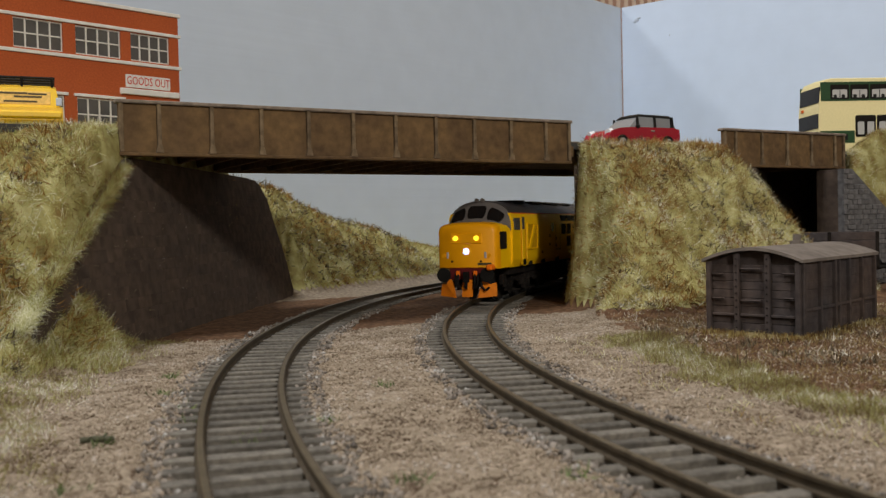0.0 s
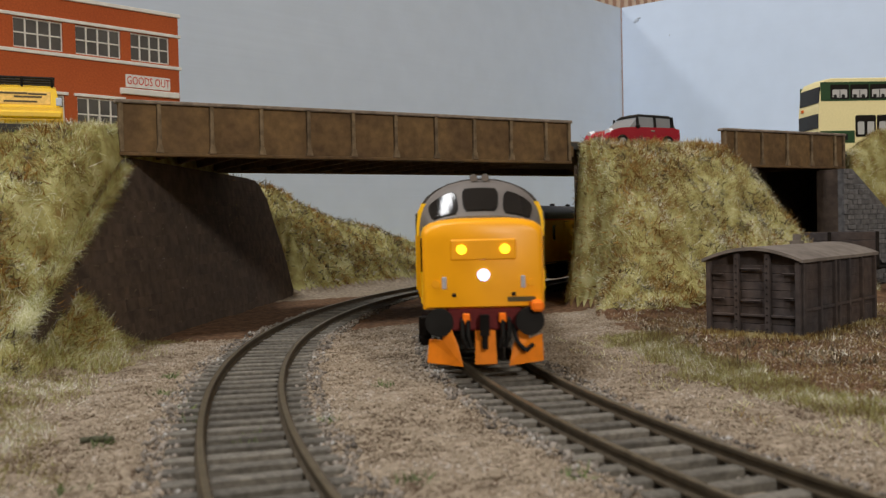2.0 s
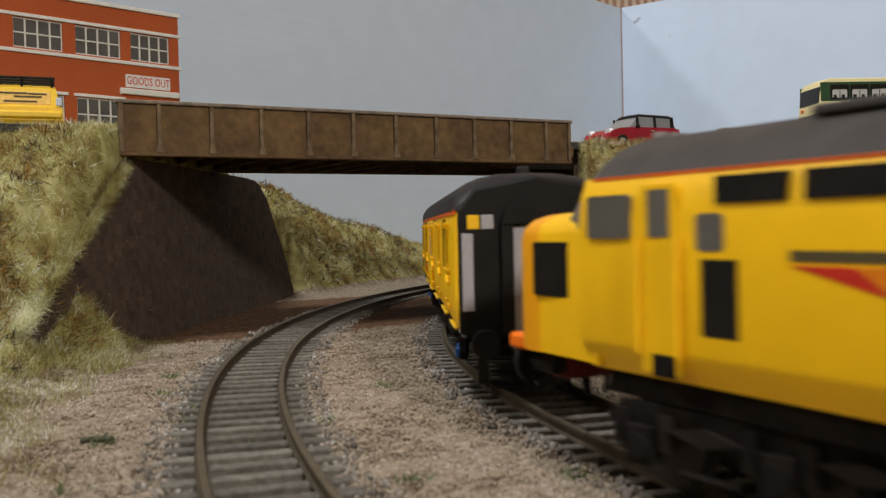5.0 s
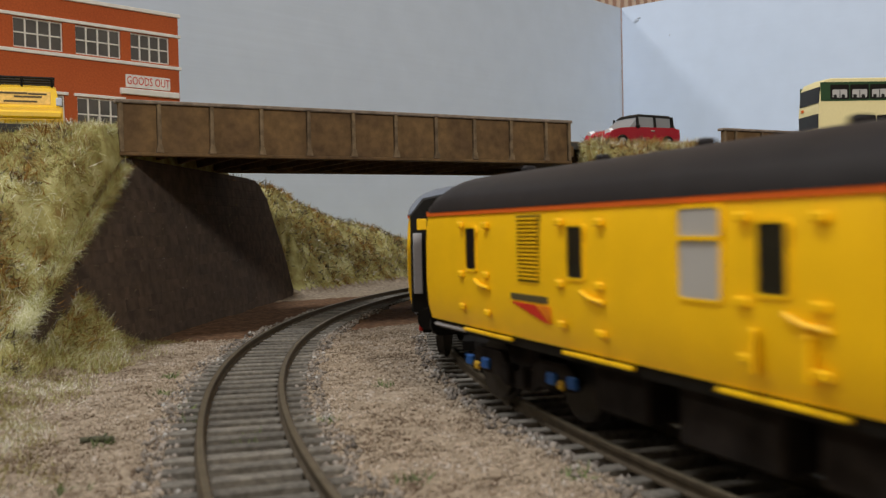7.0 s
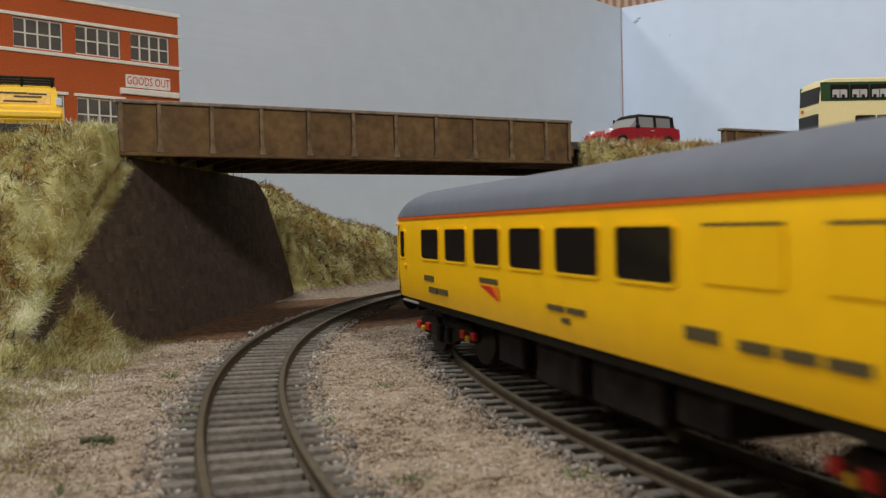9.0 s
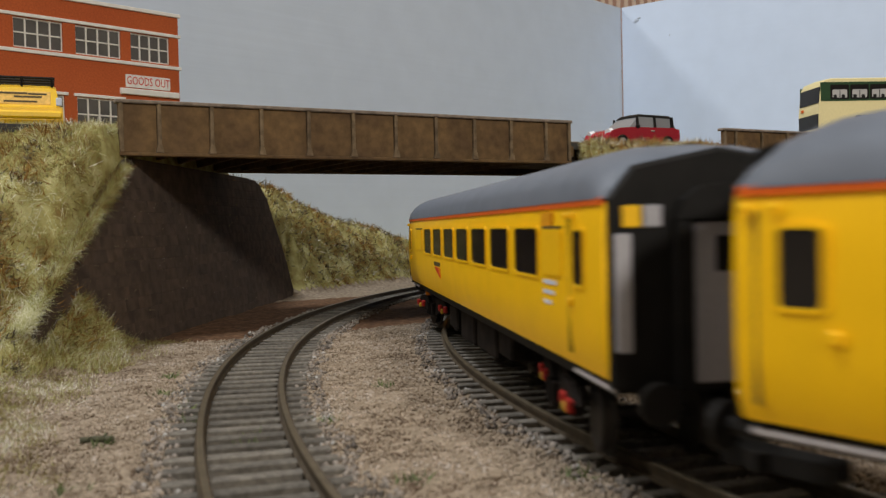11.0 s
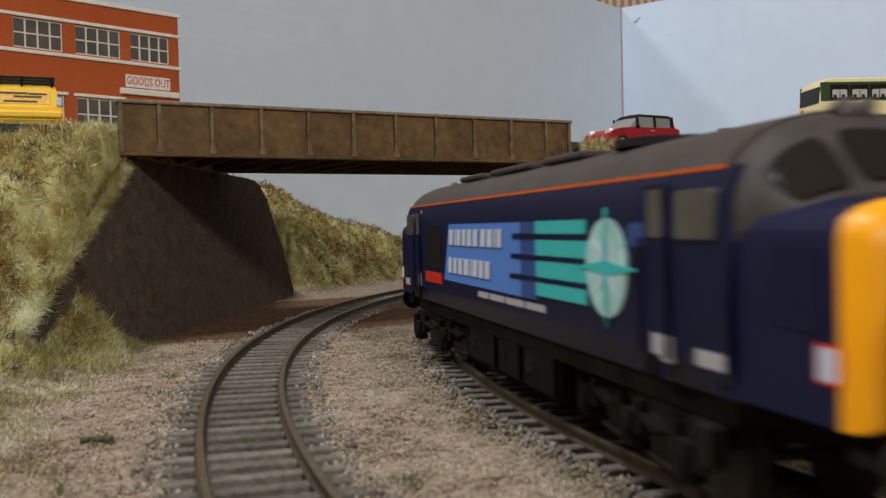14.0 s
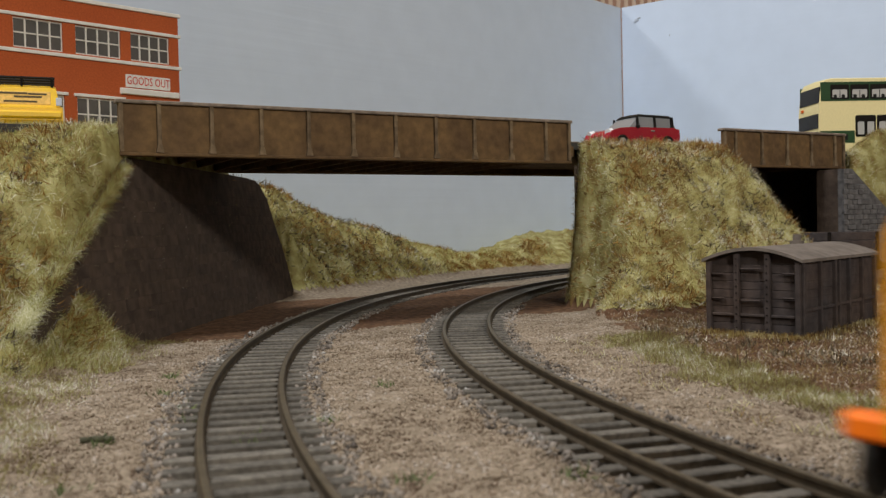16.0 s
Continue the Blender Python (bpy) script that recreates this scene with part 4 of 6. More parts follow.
def coach(name, label, half, at, roof_mat, box_mat, axle_mat, end_orange=True):
    ob = thing(name, label, "railway coach", at, group="train")
    hw, z0, zc, zt = 17.6, 16.0, 41.0, 50.0
    side = [(-hw + 1.2, z0), (-hw + 0.35, z0 + 3), (-hw, z0 + 8), (-hw, 33), (-hw + 0.25, 38), (-hw + 0.7, zc), (hw - 0.7, zc), (hw - 0.25, 38), (hw, 33), (hw, z0 + 8), (hw - 0.35, z0 + 3), (hw - 1.2, z0)]
    bm = bmesh.new()
    loft(bm, [section(x, [(y * k, z) for y, z in side]) for x, k in ((-half, 0.985), (-half + 0.8, 1), (0, 1), (half - 0.8, 1), (half, 0.985))])
    body = smooth_by_angle(part("body", bm, YELLOW, ob), 30)
    bm = bmesh.new()
    rp = roof_points(hw - 0.2, zc + 0.5, zt)
    dome = ((-half, 0.985, 0.0), (-half + 1.2, 0.995, 0.45), (-half + 4, 1, 0.78), (-half + 9, 1, 0.95), (-half + 15, 1, 1.0))
    prof = list(dome) + [(0, 1, 1)] + [(-x, k, d) for x, k, d in reversed(dome)]
    loft(bm, [section(x, [(y * k, zc + 0.5 + (z - zc - 0.5) * max(d, 0.04)) for y, z in rp]) for x, k, d in prof])
    roof = smooth_by_angle(part("roof", bm, roof_mat, ob, "smooth painted roof"), 40)
    for s in (-1, 1):
        bm = bmesh.new()
        box(bm, -half + 0.6, half - 0.6, s * (hw - 0.55) - 0.25, s * (hw - 0.55) + 0.25, zc - 0.35, zc + 0.75)
        part("cantrail_stripe", bm, ORANGE_LINE, ob, "thin orange cantrail stripe")
    bm = bmesh.new()
    box(bm, -half + 1.5, half - 1.5, -15.4, 15.4, 13.8, 16.1)
    part("underframe", bm, BLACK, ob)
    for e in (-1, 1):
        bm = bmesh.new()
        loft(bm, [section(e * half, [(-16.6, 15), (-16.6, 41.5), (-13, 46), (0, 48.5), (13, 46), (16.6, 41.5), (16.6, 15)]),
                  section(e * (half + 0.7), [(-16.2, 15), (-16.2, 41.2), (-12.6, 45.5), (0, 47.8), (12.6, 45.5), (16.2, 41.2), (16.2, 15)])])
        end = part("end_panel", bm, BLACK, ob, "black coach end")
        lo, hi = min(e * half, e * (half + 1.4)), max(e * half, e * (half + 1.4))
        gangway = part("gangway", soft_box(lo, hi, -5, 5, 15.5, 38, 0.2), PALE_GREY, ob, "pale grey corridor door in a black surround")
        lo, hi = min(e * (half + 1.2), e * (half + 1.7)), max(e * (half + 1.2), e * (half + 1.7))
        part("door_window", soft_box(lo, hi, -1.3, 1.3, 31, 36, 0.2), BLACK, gangway)
        for yy in (-6.2, 6.2):
            bm = bmesh.new()
            box(bm, e * half, e * (half + 2.6), yy - 1.2, yy + 1.2, 15, 38.4)
            part("side_bellows", bm, BLACK, gangway)
        bm = bmesh.new()
        arch = [(-7.4, 38.4), (-6.6, 41), (-4.2, 42.8), (0, 43.4), (4.2, 42.8), (6.6, 41), (7.4, 38.4)]
        loft(bm, [section(e * half, arch), section(e * (half + 3.2), arch)])
        part("hood", bm, BLACK, gangway)
        lo, hi = min(e * (half + 0.6), e * (half + 1.1)), max(e * (half + 0.6), e * (half + 1.1))
        for yy in (-14.6, 14.6):
            part("end_door_panel", soft_box(lo, hi, yy - 1.2, yy + 1.2, 20, 36.5, 0.15), PALE_GREY, end, "pale grey end panel")
            q = 1 if yy > 0 else -1
            part("warning_plate", soft_box(lo, hi, min(q * 14.6, q * 12), max(q * 14.6, q * 12), 37.4, 40.4, 0.1), YELLOW, end, "small yellow warning plate")
            part("data_plate", soft_box(lo, hi, min(q * 11.6, q * 9), max(q * 11.6, q * 9), 37.4, 40.4, 0.1), PALE_GREY, end, "small grey data plate")
        for yy in (-11.5, 11.5):
            bm = bmesh.new()
            rod(bm, (e * half, yy, 13.6), (e * (half + 5.5), yy, 13.6), 1.1, 10)
            rod(bm, (e * (half + 5.5), yy, 13.6), (e * (half + 6.6), yy, 13.6), 3.0, 16)
            part("buffer", bm, BLACK, ob)
        for s in (-1, 1):
            bm = bmesh.new()
            rod(bm, (e * (half - 20), s * 15.6, 14.6), (e * (half - 1), s * 15.6, 14.6), 0.45, 6)
            part("end_step_rail", bm, PALE_GREY, ob, "pale metal step rail")
        bm = bmesh.new()
        box(bm, e * (half - 2), e * (half + 14), -2.2, 2.2, 6, 8.5)
        part("coupling", bm, BLACK, ob)
        turn = -e * math.degrees(math.asin((half - 55) / R_MAIN))
        coach_bogie(ob, e * (half - 40), turn, box_mat, axle_mat)
    for xa, xb, za in ((-44, -28, 5.5), (-20, 2, 4.5), (8, 34, 5.0), (38, 52, 7)):
        part("equipment_box", soft_box(xa, xb, -13.5, 13.5, za, 14, 0.6), FRAME, ob)
    return ob, body, hw, roof


def coach_window(body, x0, x1, z0, z1, y, mat, frame_mat=None, r=1.2):
    for s in (-1, 1):
        w = panel_xz("window", round_rect(x0, x1, z0, z1, r), s * (y + 0.06), 0.5, mat, body)
        if frame_mat:
            bm = bmesh.new()
            outer = round_rect(x0 - 0.55, x1 + 0.55, z0 - 0.55, z1 + 0.55, r + 0.4)
            inner_ring = round_rect(x0, x1, z0, z1, r)
            n = len(outer)
            vo = [bm.verts.new((p[0], s * (y + 0.22), p[1])) for p in outer]
            vi = [bm.verts.new((p[0], s * (y + 0.22), p[1])) for p in inner_ring]
            vb = [bm.verts.new((p[0], s * (y - 0.2), p[1])) for p in outer]
            vc = [bm.verts.new((p[0], s * (y - 0.2), p[1])) for p in inner_ring]
            for i in range(n):
                j = (i + 1) % n
                bm.faces.new((vo[i], vo[j], vi[j], vi[i]))
                bm.faces.new((vo[i], vb[i], vb[j], vo[j]))
                bm.faces.new((vi[i], vi[j], vc[j], vc[i]))
            part("window_frame", bm, frame_mat, w)


def blank_panel(body, x0, x1, z0, z1, y):
    for s in (-1, 1):
        p = panel_xz("blanked_window", round_rect(x0, x1, z0, z1, 1.0), s * (y + 0.22), 0.5, YELLOW, body)
        panel_xz("drip_strip", rect(x0 + 0.4, x1 - 0.4, z1 - 0.1, z1 + 0.35), s * (y + 0.25), 0.5, BAR, p)


def red_flash(body, x0, z0, w, h, y):
    """Small red and orange wedge below a dark word bar."""
    for s in (-1, 1):
        panel_xz("word_bar", rect(x0, x0 + w * 0.95, z0 + h, z0 + h * 1.32), s * (y + 0.1), 0.4, BAR, body)
        panel_xz("red_wedge", [(x0, z0 + h * 0.88), (x0 + w * 0.62, z0 + h * 0.88), (x0 + w * 0.95, z0 + h * 0.1), (x0 + w * 0.8, z0 + h * 0.2)], s * (y + 0.1), 0.4, RED, body)
        panel_xz("orange_wedge", [(x0 + w * 0.66, z0 + h * 0.88), (x0 + w, z0 + h * 0.88), (x0 + w, z0 + h * 0.1)], s * (y + 0.13), 0.4, ORANGE, body)


def word_bars(body, x0, x1, z0, z1, y, mat, n):
    xs = np.linspace(x0, x1, n + 1)
    for s in (-1, 1):
        for a, b in zip(xs, xs[1:]):
            panel_xz("word_bar", rect(a, b - (x1 - x0) * 0.05 / n * 3, z0, z1), s * (y + 0.1), 0.4, mat, body)


def knob(body, x, z, y, w=1.5, h=0.9, d=0.7):
    for s in (-1, 1):
        part("hinge", soft_box(x - w * 0.8, x + w * 0.8, min(s * y, s * (y + d)), max(s * y, s * (y + d)), z - h * 0.75, z + h * 0.75, 0.25), YELLOW, body)


def parcels_van():
    ob, body, hw, roof = coach("parcels_coach", "yellow parcels coach with black roof, louvres and blue axle springs", 115.5, None, ROOF_BLACK, BLUE, SHADED_YELLOW)
    for x in (-87.5, -42.8, 5.2, 51.1, 93.0):
        coach_window(body, x - 2.6, x + 2.6, 28.8, 37.6, hw, GLASS_DARK, YELLOW, 0.5)
        knob(body, x - 5.2, 38.4, hw)
        knob(body, x - 5.2, 27.6, hw)
        knob(body, x + 8.0, 38.2, hw)
        knob(body, x + 8.0, 27.8, hw)
        knob(body, x + 8.4, 20.0, hw)
        knob(body, x - 4.8, 20.4, hw)
        for s in (-1, 1):
            bm = bmesh.new()
            pipe(bm, [(x + 2.5, s * (hw + 0.4), 26.6), (x + 5.5, s * (hw + 0.5), 25.6), (x + 9.5, s * (hw + 0.4), 25.2)], 0.42, 6)
            part("door_handle", bm, YELLOW, body)
    for x0, x1 in ((-65, -56), (71.8, 80.2)):
        for s in (-1, 1):
            lv = panel_xz("louvre", rect(x0, x1, 27.3, 39.9), s * (hw + 0.05), 0.5, material("louvre_olive", (0.16, 0.12, 0.012), 0.6), body, "olive louvred vent")
            for k in range(16):
                panel_xz("slat", rect(x0 + 0.3, x1 - 0.3, 27.8 + k * 0.75, 28.15 + k * 0.75), s * (hw + 0.45), 0.5, YELLOW, lv)
    coach_window(body, -13.5, -4.6, 27.4, 39.8, hw, FROST, YELLOW, 0.8)
    for s in (-1, 1):
        panel_xz("window_bar", rect(-13.5, -4.6, 35.4, 36.0), s * (hw + 0.4), 0.5, YELLOW, body)
    blank_panel(body, 22.5, 31.5, 27.4, 39.8, hw)
    for xa in (2.2, 11.5):
        for s in (-1, 1):
            part("grab_rail", soft_box(xa - 0.5, xa + 0.5, min(s * hw, s * (hw + 1.1)), max(s * hw, s * (hw + 1.1)), 18.5, 24.5, 0.3), YELLOW, body)
    red_flash(body, -68, 19.6, 16, 4.0, hw)
    for xa, xb in ((-94, -70), (-49, -27), (-6.6, 16), (45, 68), (87, 104)):
        for s in (-1, 1):
            part("step_edge", soft_box(xa, xb, s * 16.6 - 0.5, s * 16.6 + 0.5, 14.9, 15.6, 0.15), CAR_YELLOW, ob, "bright yellow step edge")
    for k in range(7):
        part("roof_vent", soft_box(-95 + 32 * k, -92.5 + 32 * k, -1.5, 1.5, 49.2, 51.6, 0.5), ROOF_BLACK, roof)
    return ob


def test_coach(name, windows, blanks, label, bars):
    ob, body, hw, roof = coach(name, label, 132.0, None, ROOF_GREY, SHADED_RED, SHADED_YELLOW)
    for x0 in windows:
        coach_window(body, x0 - 0.4, x0 + 18.2, 29.0, 37.4, hw, GLASS_DARK, YELLOW, 0.9)
    for x0, x1 in blanks:
        blank_panel(body, x0, x1, 29.6, 37.4, hw)
    for e in (-1, 1):
        xd = 121.2 if e > 0 else -123.6
        coach_window(body, xd - 2.6, xd + 2.6, 28.8, 37.0, hw, GLASS_DARK, YELLOW, 0.6)
        knob(body, xd - e * 4.0, 26.0, hw, 0.8, 1.0)
        for s in (-1, 1):
            panel_xz("door_seam", rect(xd - 5.6, xd - 5.3, 18, 39), s * (hw + 0.03), 0.5, BAR, body)
        knob(body, xd - 6.5, 39.3, hw, 0.9, 0.7, 0.5)
        knob(body, xd - 3.0, 39.3, hw, 0.9, 0.7, 0.5)
    for k, x in enumerate((-112, -104, 104, 112)):
        part("roof_vent", soft_box(x - 1.4, x + 1.4, 3, 5.6, 48.6, 50.6, 0.4), BLACK if k % 2 else ROOF_GREY, roof)
    bars(ob, body, hw)
    return ob


def bars_a(ob, body, hw):
    red_flash(body, -45, 20.6, 14, 4.0, hw)
    word_bars(body, -97, -85, 22.6, 24.2, hw, BAR, 1)
    word_bars(body, -92, -72, 19.4, 21.0, hw, BAR, 2)
    word_bars(body, -3, 16, 21.6, 22.7, hw, BAR, 2)
    word_bars(body, 4, 8, 19.6, 20.6, hw, BAR, 1)
    word_bars(body, 48, 58, 21.5, 23.4, hw, BAR, 1)
    word_bars(body, 61, 86, 21.3, 22.8, hw, BAR, 3)
    for s in (-1, 1):
        p = panel_xz("picture_panel", [(88, 18.8), (99, 18.4), (100, 26.4), (95, 27.8)], s * (hw + 0.1), 0.4, PALE_GREY, body, "grey and black printed emblem")
        for k in range(3):
            panel_xz("dark_bar", rect(90 + k * 1.4, 99, 19.8 + 2.4 * k, 20.4 + 2.4 * k), s * (hw + 0.16), 0.4, BAR, p)
    for k in range(3):
        word_bars(body, 108.5, 115 - k, 27.4 - 1.8 * k, 28.2 - 1.8 * k, hw, LETTER, 1)
    for s in (-1, 1):
        panel_xz("orange_label", rect(105, 112, 37.6, 40), s * (hw + 0.1), 0.4, material("orange_label", (0.75, 0.32, 0.01), 0.5), body)


def bars_b(ob, body, hw):
    red_flash(body, -48.5, 21.4, 15, 4.0, hw)
    for k in range(3):
        word_bars(body, 100, 110 - k * 2, 28.0 - 1.7 * k, 28.7 - 1.7 * k, hw, LETTER, 1)
    for s in (-1, 1):
        panel_xz("orange_label", rect(99, 106, 37.6, 40), s * (hw + 0.1), 0.4, material("orange_label", (0.75, 0.32, 0.01), 0.5), body)


# ---- locomotives ----
def loco_bogie(parent, x, turn):
    bm = bmesh.new()
    for s in (-1, 1):
        prism(bm, [(-30, 10), (-27, 12.5), (27, 12.5), (30, 10), (27, 7.4), (9, 8.2), (6, 6.2), (-6, 6.2), (-9, 8.2), (-27, 7.4)], 1.8, Matrix.Translation((0, s * 12.4 - 0.9, 0)))
        for k in (-1, 0, 1):
            box(bm, k * 22.5 - 2.4, k * 22.5 + 2.4, s * 13.8 - 1.2, s * 13.8 + 1.2, 4.2, 9.5)
            for d in (-4.2, 4.2):
                rod(bm, (k * 22.5 + d, s * 13.7, 6.5), (k * 22.5 + d, s * 13.7, 11.5), 1.25, 8)
        for d in (-11.2, 11.2):
            prism(bm, [(d - 6, 9.6), (d, 8.2), (d + 6, 9.6), (d, 10.8)], 1.0, Matrix.Translation((0, s * 14.4 - 0.5, 0)))
            rod(bm, (d - 5, s * 13.2, 3.8), (d + 5, s * 13.2, 3.8), 0.6, 6)
    box(bm, -26, 26, -11, 11, 9, 13)
    b = part("bogie", bm, FRAME, parent, "weathered six-wheel bogie", at=place(x, 0, 0, turn))
    for k in (-1, 0, 1):
        wheelset(b, k * 22.5, 7.0)
        for s in (-1, 1):
            bm = bmesh.new()
            rod(bm, (k * 22.5, s * 14.9, 6.6), (k * 22.5, s * 15.6, 6.6), 1.9, 12)
            part("axle_cover", bm, TANK, b)
    for s in (-1, 1):
        part("sand_box", soft_box(26, 30.5, s * 13.4 - 1.3, s * 13.4 + 1.3, 7.5, 13, 0.4), FRAME, b)
    return b


def nose_section(x, hw, z0, z_sh, z_top, n=9):
    pts = [(-hw, z0)]
    for k in range(n + 1):
        a = math.pi - math.pi * k / n
        pts.append((hw * math.copysign(abs(math.cos(a)) ** 0.55, math.cos(a)), z_sh + (z_top - z_sh) * math.sin(a) ** 0.8))
    pts.append((hw, z0))
    return section(x, pts)


def loco_end(ob, e, side_mat, nose_mat, top_mat, cab_mat, lit, front):
    """One nose, cab front and its fittings; e: 1 forward, -1 rear end."""
    def X(v):
        return e * v

    wrap = 109 if side_mat is YELLOW else 112.6   # where the yellow front begins

    bm = bmesh.new()
    loft(bm, [nose_section(X(92), 16.9, 17.0, 36.4, 40.4), nose_section(X(98), 16.2, 17.0, 36.4, 40.4), nose_section(X(wrap), 15.72, 17.0, 36.2, 40.2)])
    smooth_by_angle(part("nose_side", bm, side_mat, ob), 40)
    bm = bmesh.new()
    loft(bm, [nose_section(X(wrap), 15.75, 16.9, 36.25, 40.25), nose_section(X(113.5), 15.5, 16.9, 36.0, 40.0), nose_section(X(115.3), 14.9, 17.2, 35.4, 39.4), nose_section(X(116), 14.1, 17.7, 34.6, 38.6)])
    nose = smooth_by_angle(part("nose_front", bm, nose_mat, ob, "yellow rounded nose end"), 50)
    # top of the nose
    bm = bmesh.new()
    loft(bm, [nose_section(X(94), 15.2, 36.6, 37.2, 40.5), nose_section(X(112), 14.2, 36.6, 37.0, 40.0)])
    smooth_by_angle(part("nose_top", bm, top_mat, ob), 50)
    # cab front with three windscreens
    def cab_point(x, hw, zt, a):
        return (X(x), hw * math.copysign(abs(math.cos(a)) ** 0.86, math.cos(a)), 37.4 + (zt - 37.4) * math.sin(a) ** 0.86)

    def cab_sec(x, hw, zt, n=18):
        return [(X(x), hw, 35.6)] + [cab_point(x, hw, zt, math.pi * k / n) for k in range(n + 1)] + [(X(x), -hw, 35.6)]
    bm = bmesh.new()
    loft(bm, [cab_sec(90, 17.3, 51.2), cab_sec(94.2, 17.0, 50.8), cab_sec(96.2, 16.4, 49.8), cab_sec(103.2, 14.2, 40.9)])
    cab = smooth_by_angle(part("cab_front", bm, cab_mat, ob, "grey cab front with raked windscreens"), 35)

    def screen_point(a, t):
        # t: 0 at the foot of the raked front, 1 at its head
        p, q = Vector(cab_point(103.2, 14.2, 40.9, a)), Vector(cab_point(96.2, 16.4, 49.8, a))
        return p.lerp(q, t) + Vector((X(0.22), 0.25 * math.cos(a), 0.22))

    for a0, a1, t0, t1 in ((30, 69, 0.10, 0.80), (76, 104, 0.16, 0.82), (111, 150, 0.10, 0.80)):
        for nm, grow, back, mat in (("windscreen_frame", 1.0, 0.12, BLACK), ("windscreen", 0.0, 0.0, GLASS_DARK)):
            bm = bmesh.new()
            n = 8
            corner = 0.10
            grid = []
            for jj in range(7):
                v = jj / 6
                tuck = corner * max(0.0, abs(v - 0.5) * 2 - 0.6) / 0.4
                grid.append([bm.verts.new(Vector(screen_point(radians(a0 - grow + (a1 - a0 + 2 * grow) * (tuck + (1 - 2 * tuck) * i / n)), t0 - grow * 0.03 + (t1 - t0 + grow * 0.06) * v)) - Vector((X(back), 0, back))) for i in range(n + 1)])
            for j in range(6):
                for i in range(n):
                    bm.faces.new((grid[j][i], grid[j][i + 1], grid[j + 1][i + 1], grid[j + 1][i]))
            ext = bmesh.ops.extrude_face_region(bm, geom=list(bm.faces))
            bmesh.ops.translate(bm, vec=(X(-0.8), 0, -0.8), verts=[v for v in ext["geom"] if isinstance(v, bmesh.types.BMVert)])
            part(nm, bm, mat, cab, "dark tinted windscreen" if grow == 0 else "thin black windscreen surround")
    for yy in (-1.6, 1.6):
        bm = bmesh.new()
        rod(bm, (X(93), yy, 51.4), (X(95.6), yy, 51.4), 0.75, 10, 1.1)
        part("horn", bm, CAB_GREY, cab)
    # lights and fittings on the nose face
    fx = 115.9
    part("headcode_panel", soft_box(min(X(fx - 0.8), X(fx + 0.5)), max(X(fx - 0.8), X(fx + 0.5)), -8.6, 8.6, 29.2, 35.0, 0.6), nose_mat, nose)
    for yy in (-5.5, 5.5):
        bm = bmesh.new()
        rod(bm, (X(fx), yy, 32.2), (X(fx + 0.95), yy, 32.2), 1.25, 16)
        part("marker_light", bm, LAMP_YELLOW if lit else FROST, nose, "lit yellow marker light" if lit else "unlit marker light")
    bm = bmesh.new()
    rod(bm, (X(fx - 0.4), 0, 25.7), (X(fx + 0.8), 0, 25.7), 1.55, 18)
    part("headlight", bm, LAMP_WHITE if lit else FROST, nose, "bright white headlight" if lit else "unlit headlight")
    for yy in (-12.2, 12.2):
        bm = bmesh.new()
        rod(bm, (X(114.6), yy, 23.6), (X(115.9), yy, 23.6), 1.7, 14)
        rod(bm, (X(115.9), yy, 23.6), (X(116.3), yy, 23.6), 1.0, 14)
        part("tail_light", bm, NOSE_YELLOW if front else DARK_RED, nose)
        part("lamp_bracket", soft_box(min(X(115), X(116.2)), max(X(115), X(116.2)), yy * 0.82 - 0.6, yy * 0.82 + 0.6, 22.2, 25.4, 0.2), PALE_GREY, nose)
        part("lamp_iron", soft_box(min(X(114.5), X(115.6)), max(X(114.5), X(115.6)), yy - 0.9, yy + 0.9, 34.0, 36.6, 0.2), PALE_GREY, nose)
    for yy in (-7.6, 7.6):
        part("jumper_socket", soft_box(min(X(115), X(116.4)), max(X(115), X(116.4)), yy - 0.5, yy + 0.5, 20.2, 21.2, 0.2), BLACK, nose)
    bm = bmesh.new()
    box(bm, X(116), X(116.25), 6.0, 13.0, 18.8, 20.0)
    part("number_bar", bm, BAR, nose)
    part("orange_cover", soft_box(min(X(114.6), X(120.6)), max(X(114.6), X(120.6)), e * 13.2 - 1.5, e * 13.2 + 1.5, 16.4, 19.2, 0.6), TAIL_ORANGE, nose, "orange connector cover")
    # buffer beam
    part("buffer_beam", soft_box(min(X(110), X(115.6)), max(X(110), X(115.6)), -9.5, 9.5, 11.5, 17.4, 0.5), DARK_RED, ob, "dark red buffer beam")
    for yy in (-11.4, 11.4):
        bm = bmesh.new()
        rod(bm, (X(110), yy, 14.0), (X(117.5), yy, 14.0), 1.5, 12)
        rod(bm, (X(117.5), yy, 14.0), (X(118.6), yy, 14.0), 3.6, 18)
        part("buffer", bm, BLACK, ob, "black round buffer")
    for yy in (-5.6, -4.2, 4.6, 6.2):
        bm = bmesh.new()
        pipe(bm, [(X(115.6), yy, 14.5), (X(117.2), yy, 13.8), (X(117.4), yy, 10), (X(116.8), yy * 0.8, 7.4)], 0.55, 6)
        part("brake_hose", bm, BLACK, ob)
    bm = bmesh.new()
    pipe(bm, [(X(115.6), 7.0, 13.0), (X(117.5), 8.2, 8.6), (X(117.6), 10.2, 6.4), (X(117.2), 12.2, 8.0)], 0.6, 6)
    part("brake_hose", bm, BLACK, ob)
    bm = bmesh.new()
    box(bm, X(115.6), X(118.4), -1.2, 1.2, 10.4, 15.6)
    rod(bm, (X(117.6), 0, 10.6), (X(117.4), 0, 7.0), 0.8, 8)
    part("coupling_hook", bm, TANK, ob)
